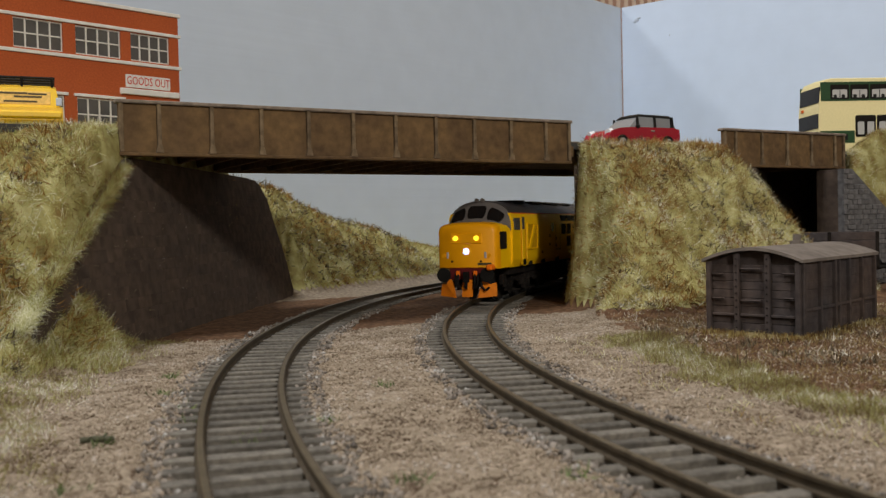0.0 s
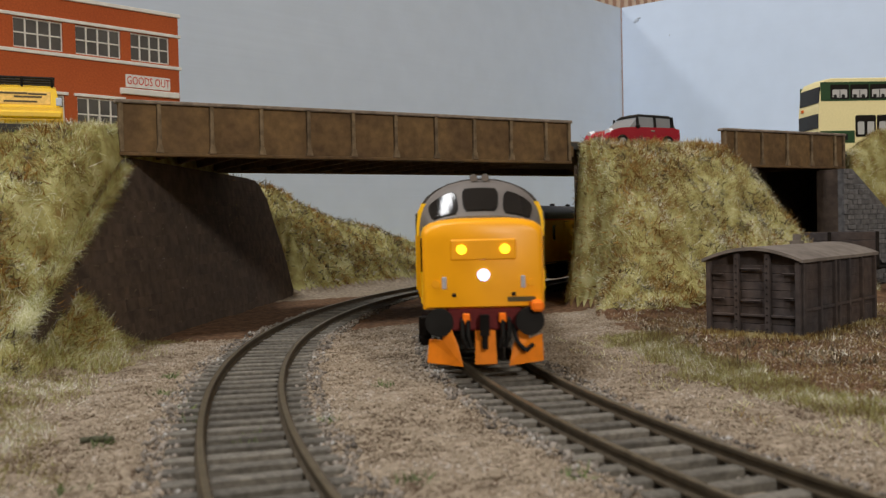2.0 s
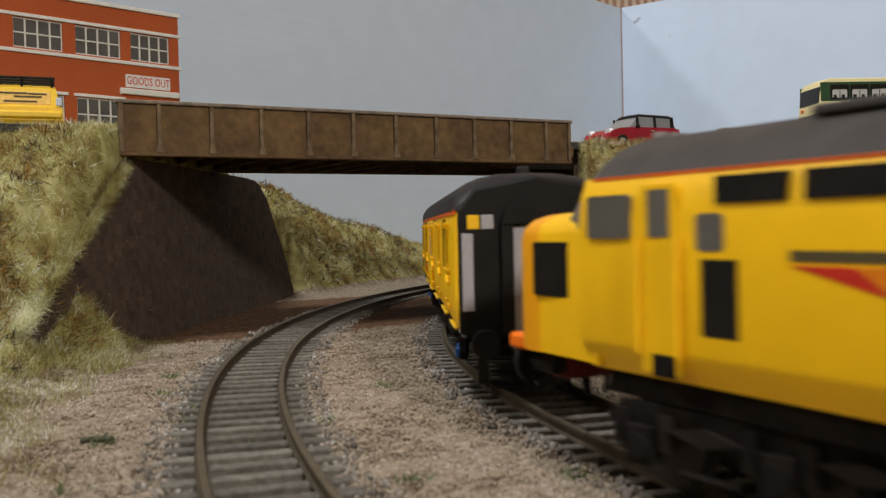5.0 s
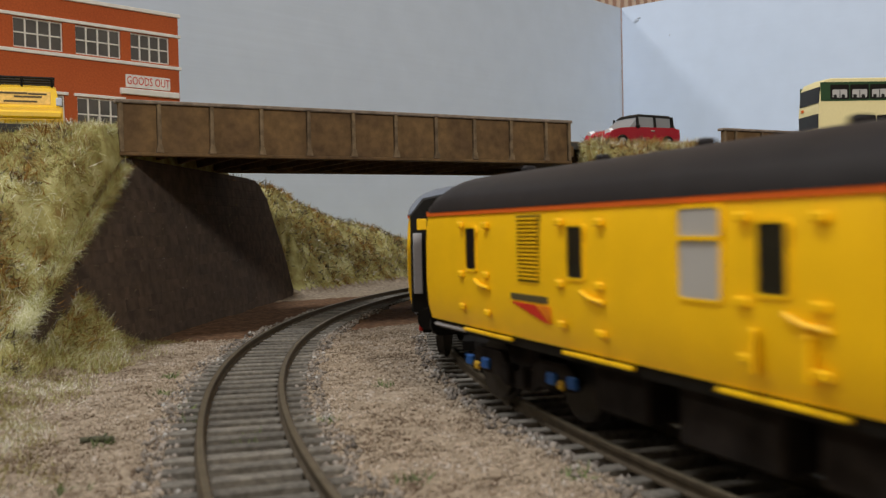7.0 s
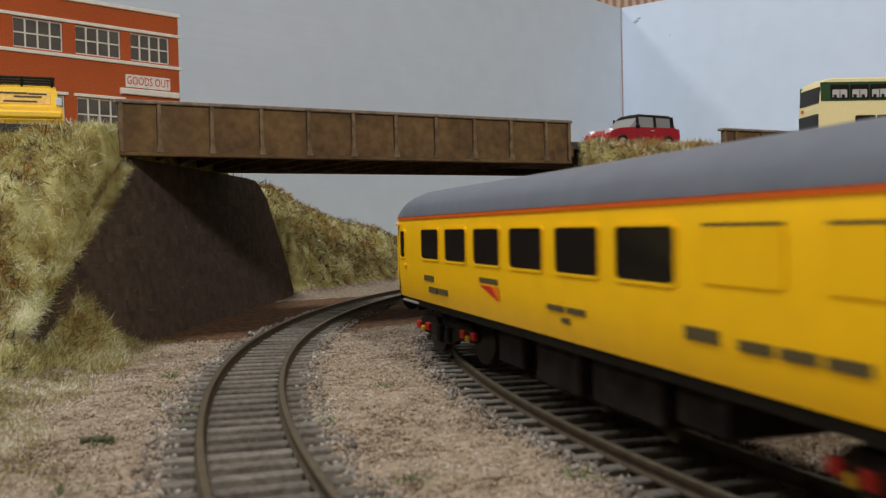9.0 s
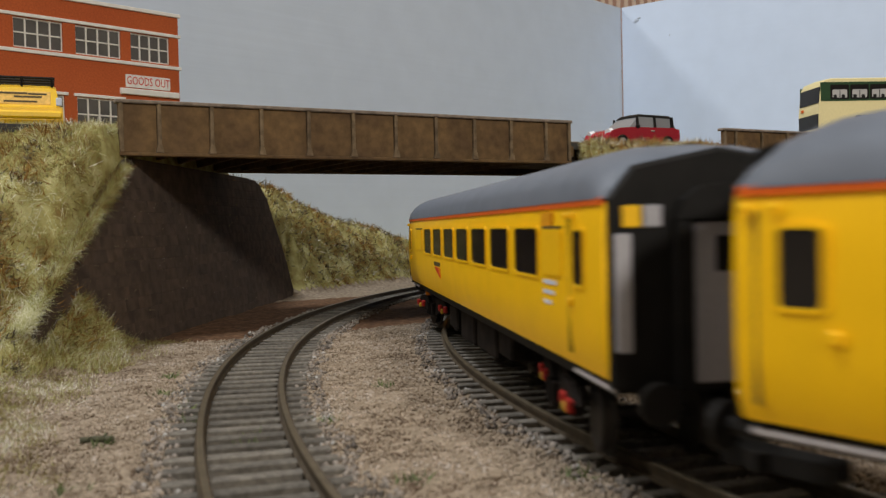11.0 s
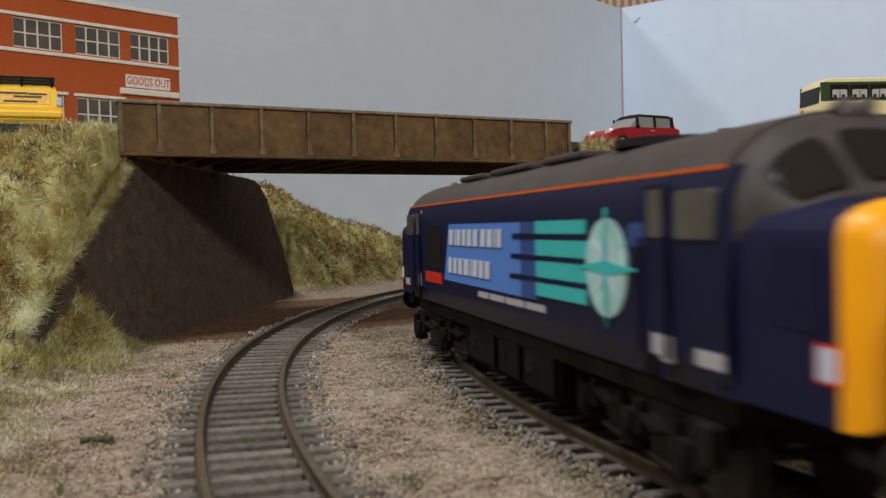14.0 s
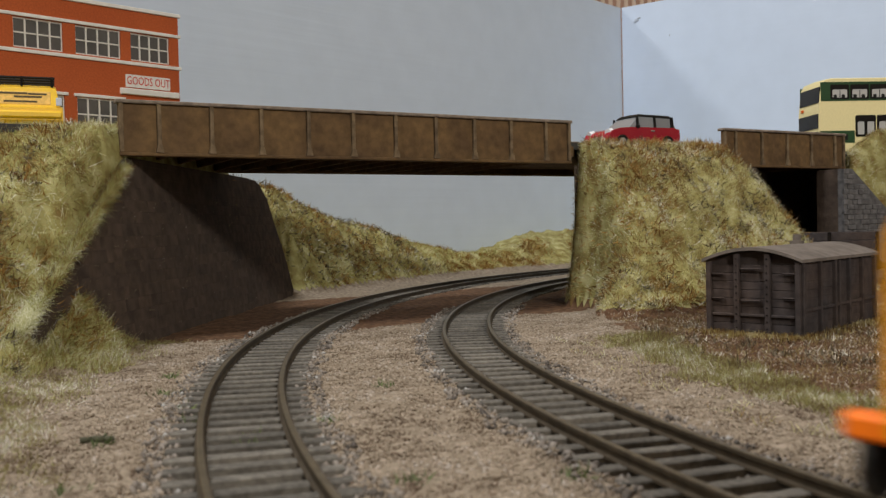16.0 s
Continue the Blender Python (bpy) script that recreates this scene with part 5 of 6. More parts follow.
    for yy in (-4.6, 4.6):
        part("hose_cap", soft_box(min(X(115.6), X(117.2)), max(X(115.6), X(117.2)), yy - 0.9, yy + 0.9, 13.4, 16.0, 0.3), TAIL_ORANGE, ob)
    if front:
        for ya, yb, lean in ((-14.8, -6.2, -1), (-2.6, 3.0, 0), (6.6, 15.0, 1)):
            bm = bmesh.new()
            if lean == 0:
                pts = [(ya, 3.0), (yb, 3.0), (yb - 0.3, 11.5), (ya + 0.3, 11.5)]
                fwd = [0.8, 0.8, 0, 0]
            elif lean < 0:
                pts = [(ya, 3.4), (yb + 0.6, 2.6), (yb - 0.6, 8.0), (yb - 2.2, 11.8), (yb - 4.4, 11.6), (yb - 4.6, 9.2), (ya + 0.6, 9.4)]
                fwd = [-1.5, 1.6, 0.6, 0, 0, 0, -1.5]
            else:
                pts = [(yb, 3.4), (ya - 0.6, 2.6), (ya + 0.6, 8.0), (ya + 2.2, 11.8), (ya + 4.4, 11.6), (ya + 4.6, 9.2), (yb - 0.2, 10.2)]
                fwd = [-1.5, 1.6, 0.6, 0, 0, 0, -1.5]
            va = [bm.verts.new((X(115.8 + q), y, z)) for (y, z), q in zip(pts, fwd)]
            vb = [bm.verts.new((X(114.9 + q), y, z)) for (y, z), q in zip(pts, fwd)]
            bm.faces.new(va)
            bm.faces.new(vb[::-1])
            for i in range(len(va)):
                j = (i + 1) % len(va)
                bm.faces.new((va[i], vb[i], vb[j], va[j]))
            part("snow_plough", bm, ORANGE, ob, "chipped orange snow plough blade")
    # side grille and cab windows of this end
    for s in (-1, 1):
        yb = 16.0
        xs = sorted((X(96.4), X(110.2)))
        panel_xz("nose_grille", round_rect(xs[0], xs[1], 26.4, 35.2, 0.6), s * (yb + 0.1), 0.6, BLACK if lit or front is None else side_mat, ob, "black nose side grille")
        xs = sorted((X(83.2), X(92.8)))
        w = panel_xz("cab_window", round_rect(xs[0], xs[1], 35.8, 42.0, 0.7), s * 17.95, 0.7, GLASS_GREY, ob)
        d = panel_xz("cab_door_recess", rect(*sorted((X(73.8), X(80.8))), 17.6, 43.0), s * 17.78, 0.3, side_mat, ob)
        panel_xz("door_window", rect(*sorted((X(75.2), X(79.4))), 36.0, 42.4), s * 17.9, 0.5, GLASS_GREY, d)
        panel_xz("door_step", rect(*sorted((X(74.2), X(78.6))), 17.2, 20.2), s * 18.1, 0.6, TANK, d)
        for xr in (73.4, 81.2):
            bm = bmesh.new()
            rod(bm, (X(xr), s * 18.3, 20), (X(xr), s * 18.3, 36), 0.32, 6)
            part("handrail", bm, side_mat, d)


def locomotive(name, label, side_mat, cab_mat, lit, decorate):
    ob = thing(name, label, "locomotive", None, group="train")
    hw, z0, zc = 17.6, 16.4, 44.6
    side = [(-hw + 2.0, z0), (-hw + 0.2, z0 + 3.6), (-hw, 21), (-hw, 38.5), (-hw + 0.5, 42.2), (-hw + 1.4, zc), (hw - 1.4, zc), (hw - 0.5, 42.2), (hw, 38.5), (hw, 21), (hw - 0.2, z0 + 3.6), (hw - 2.0, z0)]
    bm = bmesh.new()
    loft(bm, [section(x, side) for x in (-95, 0, 95)])
    body = smooth_by_angle(part("body", bm, side_mat, ob), 30)
    bm = bmesh.new()
    rp = [(hw - 1.3, zc - 0.2), (hw - 2.9, 46.5), (hw - 5.6, 48.5), (hw - 9, 50.0), (4.6, 51.0), (0, 51.4)]
    rp = rp + [(-y, z) for y, z in reversed(rp[:-1])]
    loft(bm, [section(x, rp) for x in (-93, 0, 93)])
    roof = smooth_by_angle(part("roof", bm, ROOF_DARK, ob, "matt dark grey roof"), 40)
    for xa, xb in ((-60, -38), (-30, 0), (8, 30)):
        part("roof_hatch", soft_box(xa, xb, -9, 9, 50.4, 51.8, 0.4), ROOF_DARK, roof)
    bm = bmesh.new()
    rod(bm, (48, 0, 50.6), (48, 0, 52.0), 9.5, 26)
    part("fan_grille", bm, ROOF_BLACK, roof)
    for s in (-1, 1):
        bm = bmesh.new()
        box(bm, -93, 93, s * 16.25 - 0.2, s * 16.25 + 0.2, zc - 0.35, zc + 0.1)
        part("cantrail_stripe", bm, ORANGE_LINE, ob, "thin orange cantrail stripe")
    bm = bmesh.new()
    box(bm, -92, 92, -14.5, 14.5, 12.8, 16.5)
    part("underframe", bm, FRAME, ob)
    for xa, xb in ((-32, -9), (-7.5, 9), (10.5, 30)):
        t = part("fuel_tank", soft_box(xa, xb, -14.8, 14.8, 4.6, 14.2, 1.0, 2), TANK, ob, "dark underfloor tank, its colour lowered for underbody shade")
        for s in (-1, 1):
            part("tank_plate", soft_box(xa + 3, xa + 7, s * 14.8 - 0.3, s * 14.8 + 0.3, 8, 11, 0.2), FRAME, t)
    for e in (-1, 1):
        loco_bogie(ob, e * 62, -e * math.degrees(math.asin(62 / R_MAIN)))
    decorate(ob, body, hw)
    return ob


def yellow_detail(ob, body, hw):
    loco_end(ob, 1, YELLOW, NOSE_YELLOW, CAB_GREY, CAB_GREY, True, True)
    loco_end(ob, -1, YELLOW, NOSE_YELLOW, CAB_GREY, CAB_GREY, False, None)
    for s in (-1, 1):
        for k in range(5):
            x0 = -67 + 13.6 * k
            panel_xz("cantrail_grille", [(x0, 40.2), (x0 + 11.2, 40.2), (x0 + 11.2, 43.6), (x0, 43.6)], s * (hw + 0.12), 1.6, BLACK, body)
        for x0, x1, z0, z1 in ((-24.0, -14.0, 32.2, 38.5), (-11.7, -1.2, 32.2, 38.5), (-23.4, -13.8, 24.7, 31.0)):
            g = panel_xz("side_grille", rect(x0, x1, z0, z1), s * (hw + 0.1), 0.6, BLACK, body, "black side grille")
            for k in range(5):
                panel_xz("slat", rect(x0 + 0.3, x1 - 0.3, z0 + 0.7 + k * (z1 - z0) / 5.4, z0 + 1.05 + k * (z1 - z0) / 5.4), s * (hw + 0.32), 0.4, FRAME, g)
        panel_xz("side_window", round_rect(-70.4, -65.6, 34.2, 39.0, 0.8), s * (hw + 0.1), 0.5, GLASS_GREY, body)
        panel_xz("side_grille", rect(-69.6, -63.4, 23.4, 33.2), s * (hw + 0.1), 0.5, BLACK, body, "black side grille")
        panel_xz("side_window", round_rect(16.2, 21.4, 34.0, 39.2, 0.8), s * (hw + 0.1), 0.5, GLASS_GREY, body)
        panel_xz("door_outline", rect(2.0, 2.3, 23.5, 38.4), s * (hw + 0.06), 0.4, BAR, body)
        panel_xz("door_outline", rect(11.9, 12.2, 23.5, 38.4), s * (hw + 0.06), 0.4, BAR, body)
        panel_xz("door_outline", rect(2.0, 12.2, 23.2, 23.5), s * (hw + 0.06), 0.4, BAR, body)
        # recessed radiator panel, darker yellow than the body, with its diagonal brace, framed proud
        r = panel_xz("radiator_panel", rect(51.4, 69.9, 25.6, 38.6), s * (hw + 0.04), 0.4, material("panel_dark_yellow", (0.60, 0.31, 0.004), 0.5), body, "framed radiator panel with diagonal brace")
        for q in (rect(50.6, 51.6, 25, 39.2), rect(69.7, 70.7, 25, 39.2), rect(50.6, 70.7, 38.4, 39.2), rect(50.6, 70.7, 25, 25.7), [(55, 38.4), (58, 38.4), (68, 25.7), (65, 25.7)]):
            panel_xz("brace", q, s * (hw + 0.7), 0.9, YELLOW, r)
        for x0, z0 in ((-34, 22), (-20, 21.6), (10, 25), (10, 29), (24, 26), (24, 31), (40, 22)):
            panel_xz("small_hatch", rect(x0, x0 + 2.2, z0, z0 + 1.6), s * (hw + 0.12), 0.4, material("hatch_brown", (0.25, 0.12, 0.01), 0.6), body)
        for x0 in (-40, 5, 35, 60):
            panel_xz("jacking_slot", [(x0, 16.6), (x0 + 4, 16.6), (x0 + 3, 18.8), (x0 + 1, 18.8)], s * (hw - 0.1), 1.6, FRAME, body)
    red_flash(body, -55.5, 29.2, 14, 4.0, hw)


def blue_detail(ob, body, hw):
    loco_end(ob, 1, NAVY, NOSE_YELLOW, NAVY, ROOF_DARK, False, True)
    loco_end(ob, -1, NAVY, NOSE_YELLOW, NAVY, ROOF_DARK, False, False)
    y = hw + 0.1
    for s in (-1, 1):
        panel_xz("side_grille", rect(-66.8, -48.2, 26.6, 38.4), s * y, 0.5, BLACK, body, "black side grille")
        panel_xz("red_plate", rect(-67.5, -47.6, 22.7, 25.6), s * (y + 0.1), 0.5, RED, body, "plain red nameplate")
        panel_xz("blue_panel", [(-44.8, 24.2), (19.5, 24.0), (19.5, 38.6), (-38.8, 38.7)], s * y, 0.4, SKY_BLUE, body, "mid-blue side panel")
        panel_xz("steel_blue_panel", rect(19.5, 28.6, 24.0, 38.6), s * (y + 0.06), 0.4, STEEL_BLUE, body)
        for k, (za, zb) in enumerate(((36.4, 38.7), (32.4, 35.3), (28.4, 31.4), (24.9, 27.4))):
            panel_xz("teal_stripe", [(28.6, za), (57 - 4 * (k in (0, 3)), za), (57 - 4 * (k in (0, 3)), zb), (28.6, zb)], s * (y + 0.1), 0.4, TEAL, body, "bright teal stripe")
        for k, (za, zb) in enumerate(((35.3, 36.4), (31.4, 32.4), (27.4, 28.4))):
            panel_xz("navy_stripe", rect(14.5 - k, 54, za, zb), s * (y + 0.14), 0.4, NAVY, body)
        bm = bmesh.new()
        rod(bm, (61.0, s * (y - 0.2), 31.2), (61.0, s * (y + 0.2), 31.2), 7.6, 32)
        g = part("globe_emblem", bm, TEAL_PALE, body, "pale teal round emblem")
        # compass rose: a long cross and a short diagonal one
        for turn, reach, mat in ((0, 11.0, TEAL), (90, 9.2, TEAL), (45, 6.4, LETTER), (135, 6.4, LETTER)):
            ca, sa = math.cos(radians(turn)), math.sin(radians(turn))
            pts = [(61.0 + ca * a - sa * b, 31.2 + sa * a + ca * b) for a, b in ((-reach, 0), (0, -1.15), (reach, 0), (0, 1.15))]
            panel_xz("compass_point", pts, s * (y + (0.34 if turn % 90 == 0 else 0.28) + turn * 0.0003), 0.4, mat, g)
        # two lines of pale capitals as plain leaning bars with a dark drop edge
        for z0, widths, x0 in ((33.4, (5.2, 2.4, 5.2, 4.8, 5.2, 6.6, 5.2, 5.2, 2.4, 4.4), -38.6), (26.3, (5.0, 5.0, 5.4, 5.6, 2.4, 5.4, 5.0, 5.0), -40.0)):
            xx = x0
            for w in widths:
                q = max(1.5, w - 1.3 if w < 6 else 4.1)
                for dx, dz, off, mat in ((0.45, -0.4, 0.06, STEEL_BLUE), (0.0, 0.0, 0.12, LETTER)):
                    panel_xz("letter_bar", [(xx + dx, z0 + dz), (xx + q + dx, z0 + dz), (xx + q + 0.55 + dx, z0 + 3.9 + dz), (xx + 0.55 + dx, z0 + 3.9 + dz)], s * (y + off), 0.3, mat, body)
                xx += w
        for xa, xb in ((-12, -3.5), (-2.5, 8), (9, 21), (22, 33)):
            panel_xz("word_bar", rect(xa, xb, 21.9, 23.2), s * y, 0.4, PALE_GREY, body, "pale line of lettering")
        for x0, x1, z0, z1 in ((-97, -90.5, 20.2, 22.2), (76, 82, 19.5, 23), (88, 94.5, 20.2, 22.2), (-77.5, -73.5, 21.0, 24.6)):
            panel_xz("pale_patch", rect(x0, x1, z0, z1), s * (y + 0.12), 0.4, PALE_GREY, body)
        for e in (-1, 1):
            panel_xz("warning_label", rect(*sorted((e * 109.2, e * 112.8)), 21.2, 25.4), s * 15.9, 0.5, RED, body)
            panel_xz("warning_label", rect(*sorted((e * 109.6, e * 112.4)), 21.6, 25.0), s * 16.0, 0.5, LETTER, body)
        panel_xz("side_window", round_rect(68.8, 78.0, 34.6, 38.0, 0.8), s * y, 0.4, STEEL_BLUE, body)
        for x0 in (-76, 76):
            panel_xz("yellow_tab", rect(x0 - 1.4, x0 + 1.4, 40.4, 43.0), s * (hw + 0.12), 1.4, material("tab_khaki", (0.45, 0.36, 0.15), 0.6), body)


def train_path(s):
    """Point and heading at arc length s along the inner track; s grows towards the viewer."""
    bend = -0.555 * R_MAIN
    if s >= bend:
        a = -s / R_MAIN
        return Vector((CX - R_MAIN * math.cos(a), CY + R_MAIN * math.sin(a))), Vector((-math.sin(a), -math.cos(a)))
    # behind the bank the line turns more tightly
    a0 = 0.555
    p = Vector((CX - R_MAIN * math.cos(a0), CY + R_MAIN * math.sin(a0)))
    r2 = 318.0
    c = p + r2 * Vector((math.cos(a0), -math.sin(a0)))
    a = a0 + (bend - s) / r2
    if a < math.pi:
        return c + r2 * Vector((-math.cos(a), math.sin(a))), Vector((-math.sin(a), -math.cos(a)))
    return c + Vector((r2, -(a - math.pi) * r2)), Vector((0, 1))


def vehicle_pose(s, bogie):
    f, _ = train_path(s + bogie)
    b, _ = train_path(s - bogie)
    m = (f + b) / 2
    d = f - b
    return place(m.x, m.y, 0, math.degrees(math.atan2(d.y, d.x)))


KNOTS = [(0, -230.0), (0.5, -172.0), (1.0, -113.2), (1.5, -57.5), (2.0, -8.0), (2.5, 39.0), (3.0, 96.0), (3.5, 145.7), (4.0, 195.5), (6.5, 433.0), (7.0, 484.7), (7.5, 534.9), (8.0, 585.8), (8.5, 638.7), (9.0, 690.6), (11.3, 920.2), (11.5, 941.5), (12.0, 998.5), (12.5, 1051.1), (13.0, 1106.6), (13.5, 1162.5), (14.0, 1216.5), (14.5, 1269.0), (15.0, 1324.8), (15.5, 1381.2), (16.0, 1442.5)]


def lead(t):
    """Arc length of the leading locomotive's middle, a smooth curve through the knots."""
    ts, ss = [k[0] for k in KNOTS], [k[1] for k in KNOTS]
    n = len(ts)
    slope = []
    for i in range(n):
        a, b = max(0, i - 1), min(n - 1, i + 1)
        slope.append((ss[b] - ss[a]) / (ts[b] - ts[a]))
    i = min(n - 2, max(0, sum(t >= q for q in ts) - 1))
    w = ts[i + 1] - ts[i]
    q = (t - ts[i]) / w
    return ((2 * q ** 3 - 3 * q * q + 1) * ss[i] + (q ** 3 - 2 * q * q + q) * w * slope[i] + (3 * q * q - 2 * q ** 3) * ss[i + 1] + (q ** 3 - q * q) * w * slope[i + 1])


TRAIN = []
TRAIN.append((locomotive("yellow_locomotive", "bright yellow diesel locomotive with lit lamps and orange ploughs", YELLOW, CAB_GREY, True, yellow_detail), 0.0, 62))
TRAIN.append((parcels_van(), 260.5, 75))
SLOTS = [78.0 - 25.3 * k for k in range(8)]
TRAIN.append((test_coach("test_coach", SLOTS[2:], [(SLOTS[0], SLOTS[0] + 18), (SLOTS[1], SLOTS[1] + 18), (100, 112)], "yellow coach with grey roof, six windows and plated bays", bars_a), 526.5, 92))
TRAIN.append((test_coach("test_coach", SLOTS[:7], [(-101, -82), (100, 112)], "yellow coach with grey roof and seven dark windows", bars_b), 808.5, 92))
TRAIN.append((locomotive("blue_locomotive", "navy blue diesel locomotive with teal stripes and yellow ends", NAVY, CAB_GREY, False, blue_detail), 1077.0, 62))


def motions():
    for ob, behind, bogie in TRAIN:
        walk(ob, [(t, vehicle_pose(lead(t) - behind, bogie)) for t in [0.5 * k for k in range(33)]])
        mine = set(ob.children_recursive)
        for wheel, x, r in WHEELS:
            if wheel in mine:
                walk(wheel, [(k / 15, place(x, 0, r, 0, 0, math.degrees((lead(k / 15) - lead(0)) / r) % 360)) for k in range(241)])


# ---- grounded van body and siding wagons ----
def grounded_van():
    ang = math.degrees(math.atan2(0.73, 0.68))
    ob = thing("grounded_van_body", "weathered grey-brown wooden van body resting in rough grass", "van body", place(119, 306, GROUND - 1, ang))
    L, W, H = 71.0, 33.0, 27.2
    bm = bmesh.new()
    crown = [(0, 0), (0, H)] + [(W * k / 8, H + 4.2 * math.sin(math.pi * k / 8)) for k in range(1, 8)] + [(W, H), (W, 0)]
    loft(bm, [[(x, y, z) for y, z in crown] for x in (0.6, L - 0.6)])
    part("carcass", bm, VAN_GREY, ob)
    # planks on the end that faces the viewer and on the near side
    nb = 9
    for k in range(nb):
        z0, z1 = 0.4 + k * (H - 1) / nb, 0.4 + (k + 1) * (H - 1) / nb - 0.14
        part("plank", soft_box(-0.1, 0.8, 0.5, W - 0.5, z0, z1, 0.12), VAN_GREY, ob)
        part("plank", soft_box(0.5, L - 0.5, -0.1, 0.8, z0, z1, 0.12), VAN_GREY, ob)
    for yy in (0.5, 11, 22, W - 0.5):
        part("end_post", soft_box(-1.5, 0.2, yy - 0.9, yy + 0.9, 0, H + (3.2 if 5 < yy < 28 else 0.4), 0.2), VAN_GREY, ob, "rust-stained end post")
        if 5 < yy < 28:
            for k in range(12):
                part("bolt", soft_box(-1.75, -1.4, yy - 0.25, yy + 0.25, 2 + 2.4 * k, 2.5 + 2.4 * k, 0.08), TANK, ob)
    for xx in (0.5, 15.5, 29, 33, 43, 56.5, L - 0.5):
        part("side_post", soft_box(xx - 0.8, xx + 0.8, -1.4, 0.2, 0, H, 0.2), VAN_GREY, ob)
    part("waist_rail", soft_box(0.5, L - 0.5, -1.1, 0.2, 10.6, 11.8, 0.2), VAN_GREY, ob)
    for ya, yb in ((1.6, 10), (12, 21), (23, W - 1.6)):
        part("end_rail", soft_box(-1.0, 0.2, ya, yb, 8.6, 9.5, 0.15), VAN_GREY, ob)
    for ya, yb, zz in ((1.5, 6, 23.5), (1.5, 6, 15.2), (13.5, 20.5, 25), (13.5, 20.5, 14), (26.5, 31, 23.2), (26.5, 31, 14.6)):
        part("grab_iron", soft_box(-1.6, -0.4, ya, yb, zz, zz + 0.4, 0.15), VAN_GREY, ob)
    bm = bmesh.new()
    top = [(-1.6 + (W + 3.2) * k / 12, H + 0.2 + 4.2 * math.sin(math.pi * k / 12) ** 0.9) for k in range(13)]
    loft(bm, [[(x, y, z) for y, z in top] + [(x, y, z + 1.1) for y, z in reversed(top)] for x in (-2.2, L + 2.2)])
    roof = part("roof", bm, VAN_ROOF, ob, "dusty pale brown arched roof")
    bm = bmesh.new()
    rod(bm, (L * 0.60, W * 0.55, H + 5), (L * 0.60, W * 0.55, H + 9), 1.5, 12)
    rod(bm, (L * 0.60, W * 0.55, H + 5), (L * 0.60, W * 0.55, H + 6.6), 2.6, 12)
    part("stove_pipe", bm, VAN_ROOF, roof)
    return ob


grounded_van()
tt = np.random.uniform(-0.08, 1.0, 5200)
endp = np.random.uniform(0, 1, 5200) < 0.5
x = np.where(endp, 119 - 0.73 * 34 * tt, 119 + 0.68 * 74 * tt) + np.random.normal(0, 3.2, 5200) - np.where(endp, 2.2, -1.6)
y = np.where(endp, 306 + 0.68 * 34 * tt, 306 + 0.73 * 74 * tt) + np.random.normal(0, 3.2, 5200) - np.where(endp, 2.6, 2.0)
RUSTY = ramp_material("rusty_grass_blades", [(0.0, (0.10, 0.05, 0.015)), (0.4, (0.20, 0.12, 0.035)), (0.75, (0.30, 0.24, 0.08)), (1.0, (0.5, 0.45, 0.25))], 0.6, "island", 60.0)
fibres("rusty_grass", x, y, height(x, y), 2.4, 0.4, 1.1, RUSTY, "rust-brown dry grass round the van body", "grass")


def open_wagon(x0, y0, ang, height_mm, label):
    ob = thing("open_wagon", label, "railway wagon", place(x0, y0, 0, ang), group="siding wagons")
    L, W = 72.0, 31.0
    for k in range(4):
        z0 = 14 + k * (height_mm - 14) / 4
        z1 = z0 + (height_mm - 14) / 4 - 0.3
        for ya in (-W / 2, W / 2 - 1.2):
            part("side_plank", soft_box(-L / 2, L / 2, ya, ya + 1.2, z0, z1, 0.15), VAN_GREY, ob)
        for xa in (-L / 2, L / 2 - 1.2):
            part("end_plank", soft_box(xa, xa + 1.2, -W / 2 + 1.2, W / 2 - 1.2, z0, z1, 0.15), VAN_GREY, ob)
    for s in (-1, 1):
        for xx in (-L / 2 + 1, -12, 12, L / 2 - 1):
            part("side_strap", soft_box(xx - 0.8, xx + 0.8, s * W / 2 - 0.6, s * W / 2 + 0.6, 13, height_mm, 0.15), FRAME, ob)
    part("floor_frame", soft_box(-L / 2, L / 2, -W / 2 + 0.5, W / 2 - 0.5, 11.5, 14, 0.3), FRAME, ob)
    for k in (-1, 1):
        wheelset(ob, k * 20, 6.2)
        for s in (-1, 1):
            part("axle_guard", soft_box(k * 20 - 4, k * 20 + 4, s * 11 - 0.6, s * 11 + 0.6, 4, 11.5, 0.4), FRAME, ob)
        for s in (-1, 1):
            bm = bmesh.new()
            rod(bm, (k * L / 2, s * 11.5, 13), (k * (L / 2 + 5), s * 11.5, 13), 1.0, 8)
            rod(bm, (k * (L / 2 + 5), s * 11.5, 13), (k * (L / 2 + 6), s * 11.5, 13), 2.6, 14)
            part("buffer", bm, BLACK, ob)
    return ob


SIDING = -8.0
open_wagon(186, 482, SIDING, 31, "brown weathered open wooden wagon on the siding")
c0, s0 = math.cos(radians(SIDING)), math.sin(radians(SIDING))
open_wagon(186 + 86 * c0, 482 + 86 * s0, SIDING, 33, "grey weathered open wagon coupled on the siding")
ob = thing("siding_track", "rusty siding rails on dark sleepers", "railway track", place(186, 482, 0, SIDING), group="railway tracks")
for s in (-1, 1):
    bm = bmesh.new()
    box(bm, -110, 190, s * 8.65 - 0.7, s * 8.65 + 0.7, -2.6, 0)
    part("rail", bm, RAIL, ob)
first = part("sleeper", soft_box(-1.65, 1.65, -15, 15, -4.6, -2.55, 0.25), SLEEPER, ob)
